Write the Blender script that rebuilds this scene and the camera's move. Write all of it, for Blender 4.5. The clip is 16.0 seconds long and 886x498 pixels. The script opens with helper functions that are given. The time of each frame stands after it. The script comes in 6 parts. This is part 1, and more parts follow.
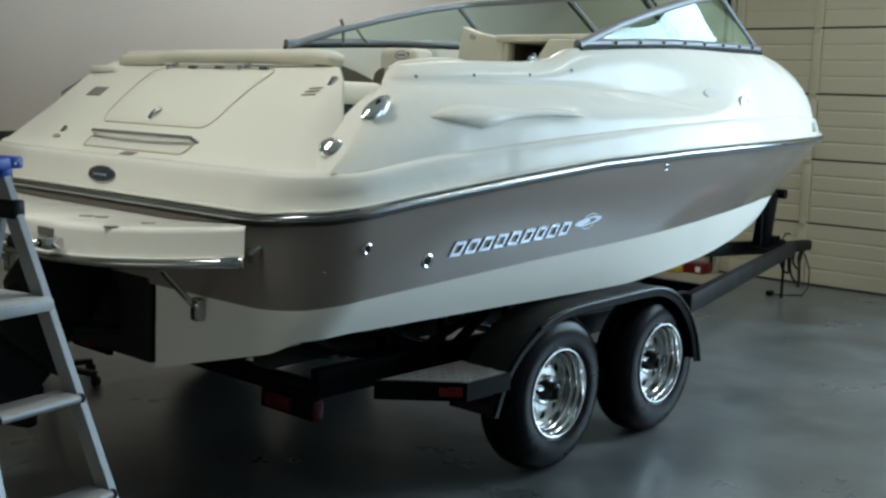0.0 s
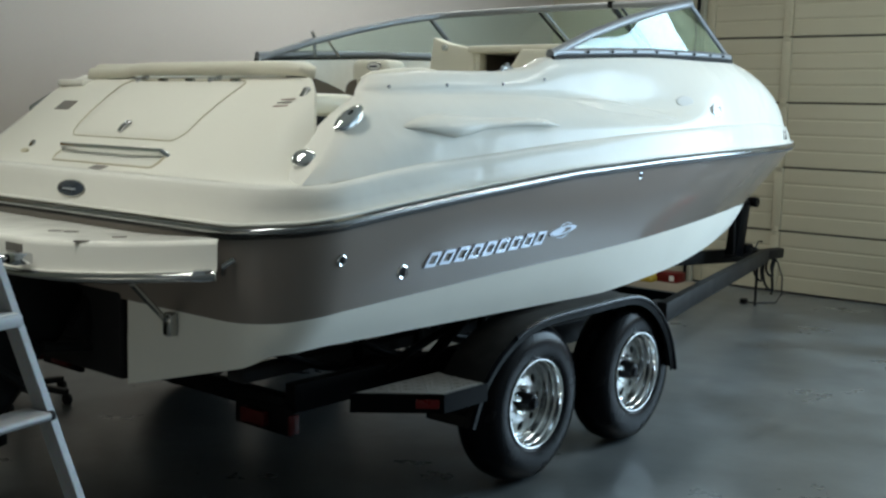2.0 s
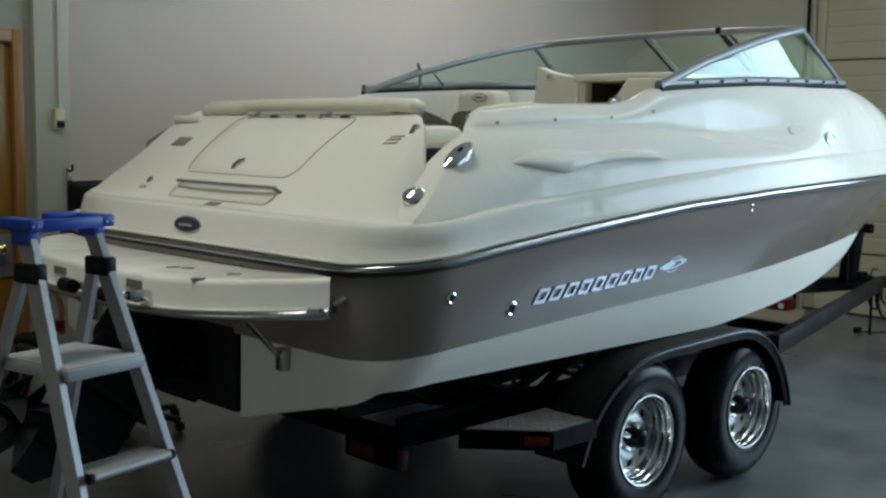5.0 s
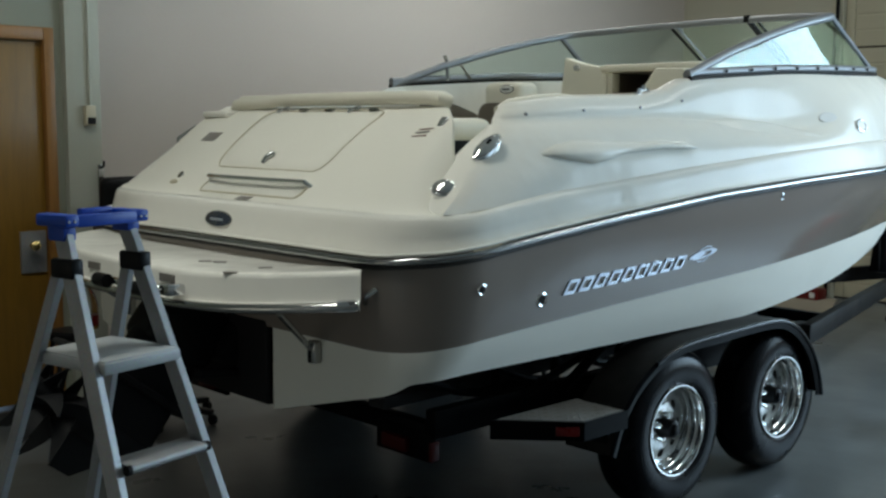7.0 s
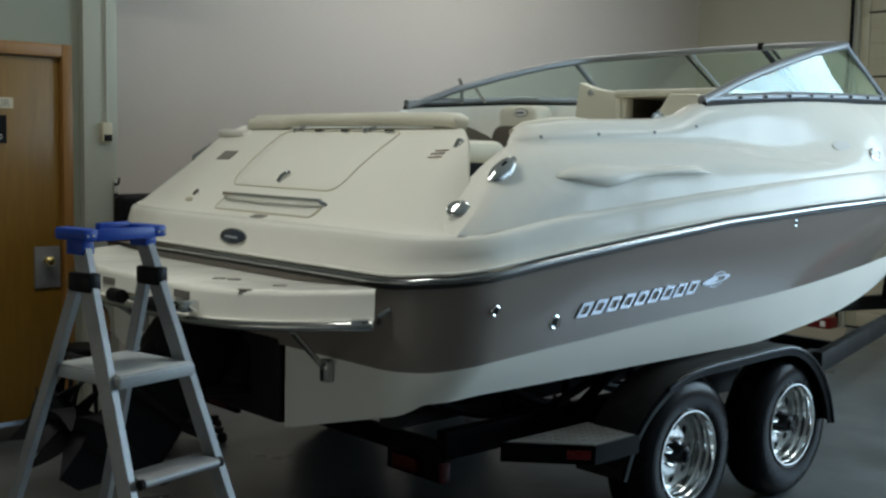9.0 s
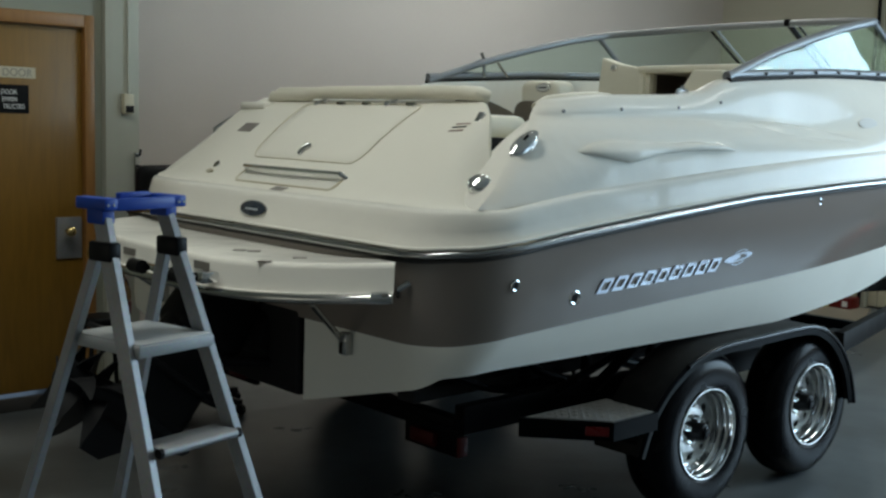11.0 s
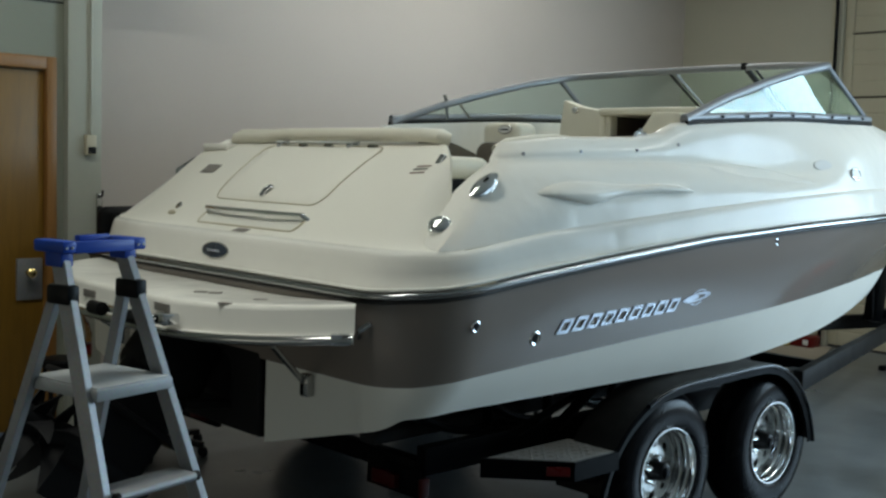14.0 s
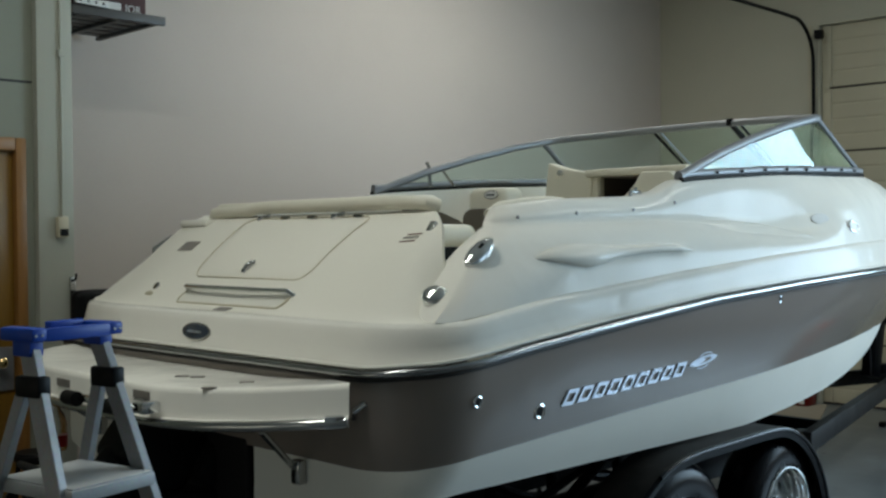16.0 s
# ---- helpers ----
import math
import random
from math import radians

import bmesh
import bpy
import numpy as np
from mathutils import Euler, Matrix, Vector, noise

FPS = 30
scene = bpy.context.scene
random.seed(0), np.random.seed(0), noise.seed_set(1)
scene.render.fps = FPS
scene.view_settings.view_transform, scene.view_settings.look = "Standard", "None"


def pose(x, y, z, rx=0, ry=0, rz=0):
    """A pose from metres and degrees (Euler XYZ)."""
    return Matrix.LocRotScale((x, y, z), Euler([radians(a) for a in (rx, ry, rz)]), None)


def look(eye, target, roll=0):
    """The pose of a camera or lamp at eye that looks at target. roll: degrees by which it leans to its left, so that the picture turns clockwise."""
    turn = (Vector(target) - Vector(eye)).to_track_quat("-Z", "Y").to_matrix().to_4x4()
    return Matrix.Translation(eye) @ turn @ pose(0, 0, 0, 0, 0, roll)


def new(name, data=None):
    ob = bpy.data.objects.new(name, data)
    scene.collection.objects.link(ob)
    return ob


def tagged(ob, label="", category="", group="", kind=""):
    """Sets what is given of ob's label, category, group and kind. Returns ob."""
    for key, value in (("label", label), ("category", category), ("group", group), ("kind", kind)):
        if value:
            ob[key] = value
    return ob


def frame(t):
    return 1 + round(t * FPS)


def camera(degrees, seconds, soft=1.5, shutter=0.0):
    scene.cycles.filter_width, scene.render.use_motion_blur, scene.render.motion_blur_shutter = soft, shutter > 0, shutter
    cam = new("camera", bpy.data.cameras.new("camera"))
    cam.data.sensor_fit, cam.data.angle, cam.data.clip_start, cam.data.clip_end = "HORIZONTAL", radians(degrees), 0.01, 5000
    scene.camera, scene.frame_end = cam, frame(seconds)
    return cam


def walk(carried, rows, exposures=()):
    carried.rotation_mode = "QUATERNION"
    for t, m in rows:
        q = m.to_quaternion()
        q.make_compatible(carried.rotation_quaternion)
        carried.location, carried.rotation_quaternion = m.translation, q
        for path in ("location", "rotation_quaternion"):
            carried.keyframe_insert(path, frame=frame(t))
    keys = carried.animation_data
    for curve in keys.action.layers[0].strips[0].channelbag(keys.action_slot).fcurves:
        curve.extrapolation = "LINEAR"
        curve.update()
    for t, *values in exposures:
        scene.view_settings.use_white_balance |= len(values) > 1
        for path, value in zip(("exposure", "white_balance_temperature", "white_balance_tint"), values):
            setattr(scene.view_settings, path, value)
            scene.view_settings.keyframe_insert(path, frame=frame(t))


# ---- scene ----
cam = camera(43.88, 16.0, soft=2.5, shutter=0.0)
# seconds, place in metres, turn in degrees
PATH = [
    (0, -3.781, -3.880, 1.586, 82.20, -2.05, -48.41),
    (0.5, -3.768, -3.890, 1.572, 82.18, -1.87, -50.65),
    (1, -3.759, -3.898, 1.582, 81.87, -1.44, -52.17),
    (1.5, -3.751, -3.884, 1.577, 82.51, -1.39, -53.09),
    (2, -3.765, -3.859, 1.574, 82.92, -1.52, -49.87),
    (2.5, -3.772, -3.880, 1.599, 82.24, -2.65, -49.72),
    (3, -3.754, -3.882, 1.581, 83.25, -1.63, -54.47),
    (3.5, -3.758, -3.843, 1.582, 83.39, -1.66, -51.21),
    (4, -3.780, -3.816, 1.615, 83.12, -0.94, -45.95),
    (4.5, -3.790, -3.823, 1.620, 83.35, -1.20, -44.44),
    (5, -3.783, -3.823, 1.631, 83.86, -0.92, -44.77),
    (5.2, -3.788, -3.825, 1.623, 83.96, -1.06, -44.65),
    (7.3, -3.803, -3.827, 1.630, 83.49, -0.16, -43.35),
    (7.5, -3.805, -3.839, 1.629, 84.10, -0.20, -44.04),
    (8, -3.802, -3.851, 1.633, 84.67, -0.71, -46.38),
    (8.5, -3.806, -3.845, 1.620, 84.67, -0.61, -46.07),
    (9, -3.821, -3.822, 1.621, 84.68, -1.10, -42.88),
    (11.5, -3.809, -3.810, 1.610, 83.26, -1.65, -41.73),
    (12, -3.808, -3.824, 1.618, 83.10, -1.65, -41.67),
    (12.5, -3.807, -3.838, 1.618, 83.01, -1.48, -42.99),
    (13, -3.809, -3.839, 1.615, 84.05, -1.08, -43.10),
    (13.5, -3.805, -3.829, 1.622, 84.14, -1.23, -43.39),
    (14, -3.812, -3.842, 1.621, 85.52, -1.68, -43.51),
    (14.5, -3.807, -3.842, 1.618, 85.08, -1.35, -44.63),
    (15, -3.809, -3.830, 1.618, 85.82, -1.88, -44.13),
    (15.5, -3.804, -3.798, 1.621, 85.52, -1.73, -44.85),
    (16, -3.711, -3.654, 1.606, 89.22, 0.52, -44.79),
]
EXPOSURE = [(0.0, 0.05), (2.0, 0.02), (3.0, -0.13), (3.5, -0.22), (4.0, -0.26), (5.0, -0.29), (9.0, -0.28), (12.5, -0.34), (14.5, -0.25), (15.5, -0.27), (16.0, -0.41)]
walk(cam, [(t, pose(x, y, z, rx, ry, rz)) for t, x, y, z, rx, ry, rz in PATH], EXPOSURE)

# ---- light ----
world = bpy.data.worlds.new("sky")
scene.world = world
world.use_nodes = True
wn = world.node_tree
sky = wn.nodes.new("ShaderNodeTexSky")
sky.sky_type, sky.sun_disc = "NISHITA", False
sky.sun_elevation, sky.sun_rotation = radians(38), radians(150)
wn.nodes["Background"].inputs["Strength"].default_value = 0.12
wn.links.new(sky.outputs["Color"], wn.nodes["Background"].inputs["Color"])
sun = new("sun", bpy.data.lights.new("sun", "SUN"))
sun.data.energy, sun.data.angle, sun.data.color = 2.0, radians(0.6), (1.0, 0.95, 0.88)
sun.matrix_world = look((0, 0, 20), (3, 8, 6))


def area_lamp(name, x, y, z, w, h, aim, watts, color):
    """An area lamp: sky light in an opening, or added fill light."""
    ob = new(name, bpy.data.lights.new(name, "AREA"))
    ob.data.shape, ob.data.size, ob.data.size_y = "RECTANGLE", w, h
    ob.data.energy, ob.data.color = watts, color
    ob.matrix_world = look((x, y, z), (x + aim[0], y + aim[1], z + aim[2]))
    return ob


area_lamp("daylight_east", 6.08, -4.45, 2.2, 3.9, 2.6, (-1, 0, -0.16), 465, (0.555, 0.80, 1.0))

# Warm fill added at an unseen west opening, to brighten the stern.
area_lamp("fill_light_west", -7.10, -0.40, 0.95, 3.4, 1.0, (1, 0, 0), 10, (1.0, 0.95, 0.78))

# Assumed fluorescent ceiling fittings, out of view, placed to light stern, wall and floor
ASSUMED_TUBES = [(-2.5, -0.5, 56), (2.2, 1.40, 46), (3.0, -3.0, 64)]
for tx, ty, tw in ASSUMED_TUBES:
    area_lamp("assumed_tube_light", tx, ty, 4.13, 2.2, 0.28, (0, 0, -1), tw, (0.97, 1.0, 0.92))


# ---- materials ----
def nodes_of(name):
    m = bpy.data.materials.new(name)
    m.use_nodes = True
    return m, m.node_tree.nodes, m.node_tree.links, m.node_tree.nodes["Principled BSDF"]


def surface(name, color, rough, metal=0.0, vary=0.10, scale=6.0, fine=0.0, fine_scale=120.0, coat=0.0, rough_vary=0.08,
            bump=0.0, dirt=None, dirt_amount=0.0, dirt_scale=2.0, spec=0.5, wave=0.0, wave_scale=3.0):
    """A paint, plastic, metal or stone with large stains, fine grain and uneven gloss."""
    m, n, l, b = nodes_of(name)
    tc = n.new("ShaderNodeTexCoord")
    big = n.new("ShaderNodeTexNoise")
    big.inputs["Scale"].default_value, big.inputs["Detail"].default_value = scale, 6.0
    l.new(tc.outputs["Object"], big.inputs["Vector"])
    mix = n.new("ShaderNodeMix")
    mix.data_type = "RGBA"
    mix.inputs["A"].default_value = (*[c * (1 - vary) for c in color], 1)
    mix.inputs["B"].default_value = (*[min(1, c * (1 + vary)) for c in color], 1)
    l.new(big.outputs["Fac"], mix.inputs["Factor"])
    out = mix.outputs["Result"]
    small = n.new("ShaderNodeTexNoise")
    small.inputs["Scale"].default_value, small.inputs["Detail"].default_value = fine_scale, 4.0
    l.new(tc.outputs["Object"], small.inputs["Vector"])
    if fine:
        mx = n.new("ShaderNodeMix")
        mx.data_type, mx.blend_type = "RGBA", "OVERLAY"
        mx.inputs["Factor"].default_value = fine
        l.new(out, mx.inputs["A"])
        l.new(small.outputs["Color"], mx.inputs["B"])
        out = mx.outputs["Result"]
    if dirt:
        st = n.new("ShaderNodeTexNoise")
        st.inputs["Scale"].default_value, st.inputs["Detail"].default_value = dirt_scale, 9.0
        st.inputs["Roughness"].default_value = 0.65
        l.new(tc.outputs["Object"], st.inputs["Vector"])
        rp = n.new("ShaderNodeMapRange")
        rp.inputs["From Min"].default_value, rp.inputs["From Max"].default_value = 0.50, 0.74
        rp.inputs["To Max"].default_value = dirt_amount
        l.new(st.outputs["Fac"], rp.inputs["Value"])
        md = n.new("ShaderNodeMix")
        md.data_type = "RGBA"
        l.new(rp.outputs["Result"], md.inputs["Factor"])
        l.new(out, md.inputs["A"])
        md.inputs["B"].default_value = (*dirt, 1)
        out = md.outputs["Result"]
    l.new(out, b.inputs["Base Color"])
    rr = n.new("ShaderNodeMapRange")
    rr.inputs["To Min"].default_value, rr.inputs["To Max"].default_value = max(0.0, rough - rough_vary), min(1, rough + rough_vary)
    l.new(big.outputs["Fac"], rr.inputs["Value"])
    l.new(rr.outputs["Result"], b.inputs["Roughness"])
    b.inputs["Metallic"].default_value = metal
    b.inputs["Coat Weight"].default_value, b.inputs["Coat Roughness"].default_value = coat, 0.05
    b.inputs["Specular IOR Level"].default_value = spec
    if bump:
        bp = n.new("ShaderNodeBump")
        bp.inputs["Strength"].default_value, bp.inputs["Distance"].default_value = bump, 0.004
        l.new(small.outputs["Fac"], bp.inputs["Height"])
        l.new(bp.outputs["Normal"], b.inputs["Normal"])
    if wave:
        wv, bw = n.new("ShaderNodeTexNoise"), n.new("ShaderNodeBump")
        wv.inputs["Scale"].default_value, wv.inputs["Detail"].default_value = wave_scale, 2.5
        l.new(tc.outputs["Object"], wv.inputs["Vector"])
        bw.inputs["Strength"].default_value, bw.inputs["Distance"].default_value = 1.0, wave
        l.new(wv.outputs["Fac"], bw.inputs["Height"])
        l.new(bw.outputs["Normal"], b.inputs["Normal"])
    return m


GELCOAT = surface("white_gelcoat", (0.82, 0.80, 0.735), 0.17, vary=0.02, scale=1.5, spec=0.08, rough_vary=0.06, wave=0.009, wave_scale=4.0)
HULL_WHITE = surface("white_bottom_gelcoat", (0.82, 0.80, 0.73), 0.36, vary=0.04, scale=1.5, spec=0.10, rough_vary=0.06, dirt=(0.70, 0.68, 0.61), dirt_amount=0.25, dirt_scale=2.2)
TAUPE = surface("taupe_gelcoat", (0.235, 0.20, 0.175), 0.12, vary=0.04, scale=1.2, spec=0.32, rough_vary=0.05, wave=0.005, wave_scale=2.6)
SATIN_GEL = surface("dull_white_gelcoat", (0.80, 0.775, 0.69), 0.5, vary=0.03, scale=1.5, spec=0.2)
NONSKID = surface("nonskid_gelcoat", (0.76, 0.745, 0.67), 0.5, vary=0.04, scale=4, bump=0.4, fine_scale=300)
VINYL = surface("cream_vinyl", (0.72, 0.69, 0.58), 0.45, vary=0.05, scale=5, bump=0.15, fine_scale=200)
BROWN_VINYL = surface("brown_vinyl", (0.115, 0.098, 0.078), 0.5, vary=0.1, scale=5, bump=0.15, fine_scale=200)
CHROME = surface("chrome", (0.62, 0.63, 0.64), 0.06, metal=1.0, vary=0.03, rough_vary=0.05)
STEEL = surface("stainless_rail", (0.46, 0.46, 0.45), 0.20, metal=1.0, vary=0.05, rough_vary=0.06)
WHEEL_DISC = surface("dull_chrome_disc", (0.64, 0.65, 0.645), 0.22, metal=0.9, vary=0.06, scale=12)
RIM_CHROME = surface("bright_rim_chrome", (0.70, 0.71, 0.705), 0.12, metal=1.0, vary=0.04, rough_vary=0.06)
SATIN = surface("satin_chrome", (0.72, 0.73, 0.72), 0.16, metal=0.7, vary=0.04)
SILVER = surface("silver_decal", (0.58, 0.62, 0.70), 0.28, metal=0.7, vary=0.05)
ALUMINIUM = surface("brushed_aluminium", (0.27, 0.275, 0.285), 0.42, metal=0.45, vary=0.12, scale=9, fine=0.22, fine_scale=90, dirt=(0.15, 0.15, 0.15), dirt_amount=0.5, dirt_scale=7)
FRAME_ALU = surface("windshield_aluminium", (0.19, 0.198, 0.21), 0.45, metal=0.35, vary=0.05)
BLACK_PAINT = surface("black_trailer_paint", (0.0025, 0.0027, 0.0034), 0.32, vary=0.25, scale=3, spec=0.04, dirt=(0.010, 0.0095, 0.009), dirt_amount=0.2)
GLOSS_BLACK = surface("glossy_black_edge", (0.004, 0.005, 0.007), 0.10, vary=0.2, scale=5, spec=0.16)
DUSTY_BLACK = surface("dusty_black_paint", (0.009, 0.0085, 0.008), 0.55, vary=0.25, scale=6, spec=0.12, dirt=(0.04, 0.037, 0.034), dirt_amount=0.4, dirt_scale=5)
# For the unseen south and west walls; tone chosen to limit bounced light.
DIM_WALL = surface("grey_brown_unseen_wall", (0.29, 0.27, 0.24), 0.75, vary=0.12, scale=1.2, fine=0.08)
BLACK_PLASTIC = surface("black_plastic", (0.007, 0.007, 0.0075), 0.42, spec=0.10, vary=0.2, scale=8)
CARPET = surface("black_bunk_carpet", (0.015, 0.015, 0.016), 0.95, vary=0.2, bump=0.5, fine_scale=400)
RUBBER = surface("tyre_rubber", (0.0035, 0.0038, 0.0048), 0.25, spec=0.07, vary=0.2, scale=8, bump=0.05, fine_scale=160, dirt=(0.010, 0.0098, 0.0095), dirt_amount=0.2, dirt_scale=5)
TREADPLATE = surface("diamond_plate", (0.24, 0.23, 0.215), 0.55, metal=0.35, vary=0.15, scale=14, dirt=(0.16, 0.14, 0.12), dirt_amount=0.5, dirt_scale=9)
BLUE = surface("blue_plastic", (0.006, 0.050, 0.33), 0.42, spec=0.3, vary=0.1, scale=7)
ORANGE = surface("orange_plastic", (0.72, 0.035, 0.012), 0.38, vary=0.08, scale=5)
WHITE_PLASTIC = surface("white_plastic", (0.70, 0.71, 0.70), 0.4, vary=0.05, scale=6, dirt=(0.4, 0.38, 0.33), dirt_amount=0.4, dirt_scale=7)
# Red lens colour darkened for tail lamps that sit in the boat's shade.
TAIL_LENS = surface("shade_dimmed_tail_lens", (0.045, 0.002, 0.002), 0.4, vary=0.15, spec=0.15)
RED_LENS = surface("red_lens", (0.12, 0.005, 0.005), 0.3, vary=0.1, spec=0.3)
BADGE = surface("navy_badge", (0.03, 0.04, 0.06), 0.15, vary=0.1, coat=0.5)
DECAL = surface("printed_label", (0.22, 0.20, 0.18), 0.5, vary=0.2, scale=30)
RED_DECAL = surface("red_printed_label", (0.28, 0.17, 0.14), 0.5, vary=0.2, scale=30)
PALE_POST = surface("pale_post_paint", (0.40, 0.405, 0.34), 0.6, vary=0.05, scale=0.9, fine=0.05, fine_scale=60, bump=0.08, dirt=(0.33, 0.33, 0.27), dirt_amount=0.3, dirt_scale=1.3)
GREY_WALL = surface("grey_wall_paint", (0.535, 0.475, 0.43), 0.72, vary=0.05, scale=0.8, fine=0.05, fine_scale=60, bump=0.08, dirt=(0.43, 0.38, 0.34), dirt_amount=0.25, dirt_scale=1.1)
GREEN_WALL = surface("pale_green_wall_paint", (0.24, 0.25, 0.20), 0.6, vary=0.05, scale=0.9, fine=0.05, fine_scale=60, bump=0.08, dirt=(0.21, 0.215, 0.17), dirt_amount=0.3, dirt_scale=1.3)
CREAM_WALL = surface("cream_wall_paint", (0.47, 0.45, 0.36), 0.7, vary=0.05, scale=0.8, fine=0.05, fine_scale=60, bump=0.08, dirt=(0.37, 0.345, 0.26), dirt_amount=0.3, dirt_scale=1.1)
CREAM_STEEL = surface("cream_garage_door_paint", (0.475, 0.435, 0.32), 0.5, vary=0.05, scale=0.9, fine=0.04, dirt=(0.44, 0.40, 0.30), dirt_amount=0.35, dirt_scale=1.6)
CEILING = surface("ceiling_paint", (0.62, 0.61, 0.57), 0.8, vary=0.05, scale=0.8)
DARK = surface("dark_rubber_base", (0.03, 0.028, 0.026), 0.6, vary=0.2, scale=6)
BRASS = surface("brass", (0.62, 0.46, 0.20), 0.25, metal=1.0, vary=0.08)
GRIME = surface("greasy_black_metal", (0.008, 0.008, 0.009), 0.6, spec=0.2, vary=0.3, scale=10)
BEIGE = surface("beige_plastic", (0.52, 0.47, 0.34), 0.45, vary=0.05)
PAPER = surface("white_paper", (0.72, 0.72, 0.70), 0.8, vary=0.04)
CARD = surface("brown_cardboard", (0.075, 0.035, 0.036), 0.8, vary=0.1)
SEAM = surface("brown_door_seam", (0.09, 0.08, 0.062), 0.7, vary=0.15)
TAN_CARD = surface("tan_cardboard", (0.30, 0.25, 0.19), 0.85, vary=0.1, scale=3)
ROPE = surface("wire_black", (0.02, 0.02, 0.02), 0.5)


def wood(name, color):
    m, n, l, b = nodes_of(name)
    tc, mp = n.new("ShaderNodeTexCoord"), n.new("ShaderNodeMapping")
    mp.inputs["Scale"].default_value = (9, 9, 0.9)
    l.new(tc.outputs["Object"], mp.inputs["Vector"])
    ns = n.new("ShaderNodeTexNoise")
    ns.inputs["Scale"].default_value, ns.inputs["Detail"].default_value = 3.2, 9
    ns.inputs["Distortion"].default_value = 1.2
    l.new(mp.outputs["Vector"], ns.inputs["Vector"])
    rp = n.new("ShaderNodeValToRGB")
    rp.color_ramp.elements[0].position, rp.color_ramp.elements[1].position = 0.3, 0.75
    rp.color_ramp.elements[0].color = (*[c * 0.82 for c in color], 1)
    rp.color_ramp.elements[1].color = (*[c * 1.06 for c in color], 1)
    l.new(ns.outputs["Fac"], rp.inputs["Fac"])
    l.new(rp.outputs["Color"], b.inputs["Base Color"])
    b.inputs["Roughness"].default_value = 0.42
    bp = n.new("ShaderNodeBump")
    bp.inputs["Strength"].default_value, bp.inputs["Distance"].default_value = 0.15, 0.003
    l.new(ns.outputs["Fac"], bp.inputs["Height"])
    l.new(bp.outputs["Normal"], b.inputs["Normal"])
    return m


OAK = wood("varnished_oak", (0.215, 0.112, 0.016))
OAK_TRIM = wood("reddish_oak_trim", (0.27, 0.125, 0.030))


def floor_material():
    m, n, l, b = nodes_of("sealed_concrete")
    tc = n.new("ShaderNodeTexCoord")

    def noise_of(scale, detail, rough=0.6):
        k = n.new("ShaderNodeTexNoise")
        k.inputs["Scale"].default_value, k.inputs["Detail"].default_value, k.inputs["Roughness"].default_value = scale, detail, rough
        l.new(tc.outputs["Object"], k.inputs["Vector"])
        return k.outputs["Fac"]

    r1 = n.new("ShaderNodeValToRGB")
    r1.color_ramp.elements[0].position, r1.color_ramp.elements[1].position = 0.35, 0.7
    r1.color_ramp.elements[0].color, r1.color_ramp.elements[1].color = (0.060, 0.068, 0.071, 1), (0.152, 0.168, 0.175, 1)
    l.new(noise_of(1.1, 8), r1.inputs["Fac"])
    stain = n.new("ShaderNodeMapRange")
    stain.inputs["From Min"].default_value, stain.inputs["From Max"].default_value, stain.inputs["To Max"].default_value = 0.52, 0.68, 0.50
    l.new(noise_of(0.75, 10, 0.7), stain.inputs["Value"])
    mx = n.new("ShaderNodeMix")
    mx.data_type = "RGBA"
    l.new(stain.outputs["Result"], mx.inputs["Factor"])
    l.new(r1.outputs["Color"], mx.inputs["A"])
    mx.inputs["B"].default_value = (0.030, 0.026, 0.021, 1)
    gr = n.new("ShaderNodeMix")
    gr.data_type, gr.blend_type = "RGBA", "OVERLAY"
    gr.inputs["Factor"].default_value = 0.18
    l.new(mx.outputs["Result"], gr.inputs["A"])
    l.new(noise_of(70, 5), gr.inputs["B"])
    l.new(gr.outputs["Result"], b.inputs["Base Color"])
    ro = n.new("ShaderNodeMapRange")
    ro.inputs["To Min"].default_value, ro.inputs["To Max"].default_value = 0.20, 0.40
    l.new(noise_of(1.7, 7), ro.inputs["Value"])
    l.new(ro.outputs["Result"], b.inputs["Roughness"])
    b.inputs["Specular IOR Level"].default_value = 1.0
    bp = n.new("ShaderNodeBump")
    bp.inputs["Strength"].default_value, bp.inputs["Distance"].default_value = 0.08, 0.003
    l.new(noise_of(40, 4), bp.inputs["Height"])
    l.new(bp.outputs["Normal"], b.inputs["Normal"])
    return m


FLOOR = floor_material()


def glass_material(name, tint, rough=0.0, ior=1.45):
    m, n, l, b = nodes_of(name)
    b.inputs["Base Color"].default_value = (*tint, 1)
    b.inputs["Roughness"].default_value = rough
    b.inputs["Transmission Weight"].default_value = 1.0
    b.inputs["IOR"].default_value = ior
    return m


GLASS = glass_material("green_tinted_glass", (0.72, 0.86, 0.80), ior=1.22)
CLEAR = glass_material("clear_plastic", (0.9, 0.92, 0.9), 0.08)

TRAY = surface("pale_grey_plastic", (0.34, 0.355, 0.36), 0.5, vary=0.10, scale=14, fine=0.25, fine_scale=180, dirt=(0.25, 0.25, 0.24), dirt_amount=0.4, dirt_scale=6)


# ---- mesh helpers ----
def mesh_from(name, bm, material, smooth=True):
    bmesh.ops.recalc_face_normals(bm, faces=bm.faces)
    me = bpy.data.meshes.new(name)
    bm.to_mesh(me)
    bm.free()
    for mt in (material if isinstance(material, (list, tuple)) else [material]):
        me.materials.append(mt)
    if smooth:
        me.polygons.foreach_set("use_smooth", [True] * len(me.polygons))
        me.set_sharp_from_angle(angle=radians(38))
    return me


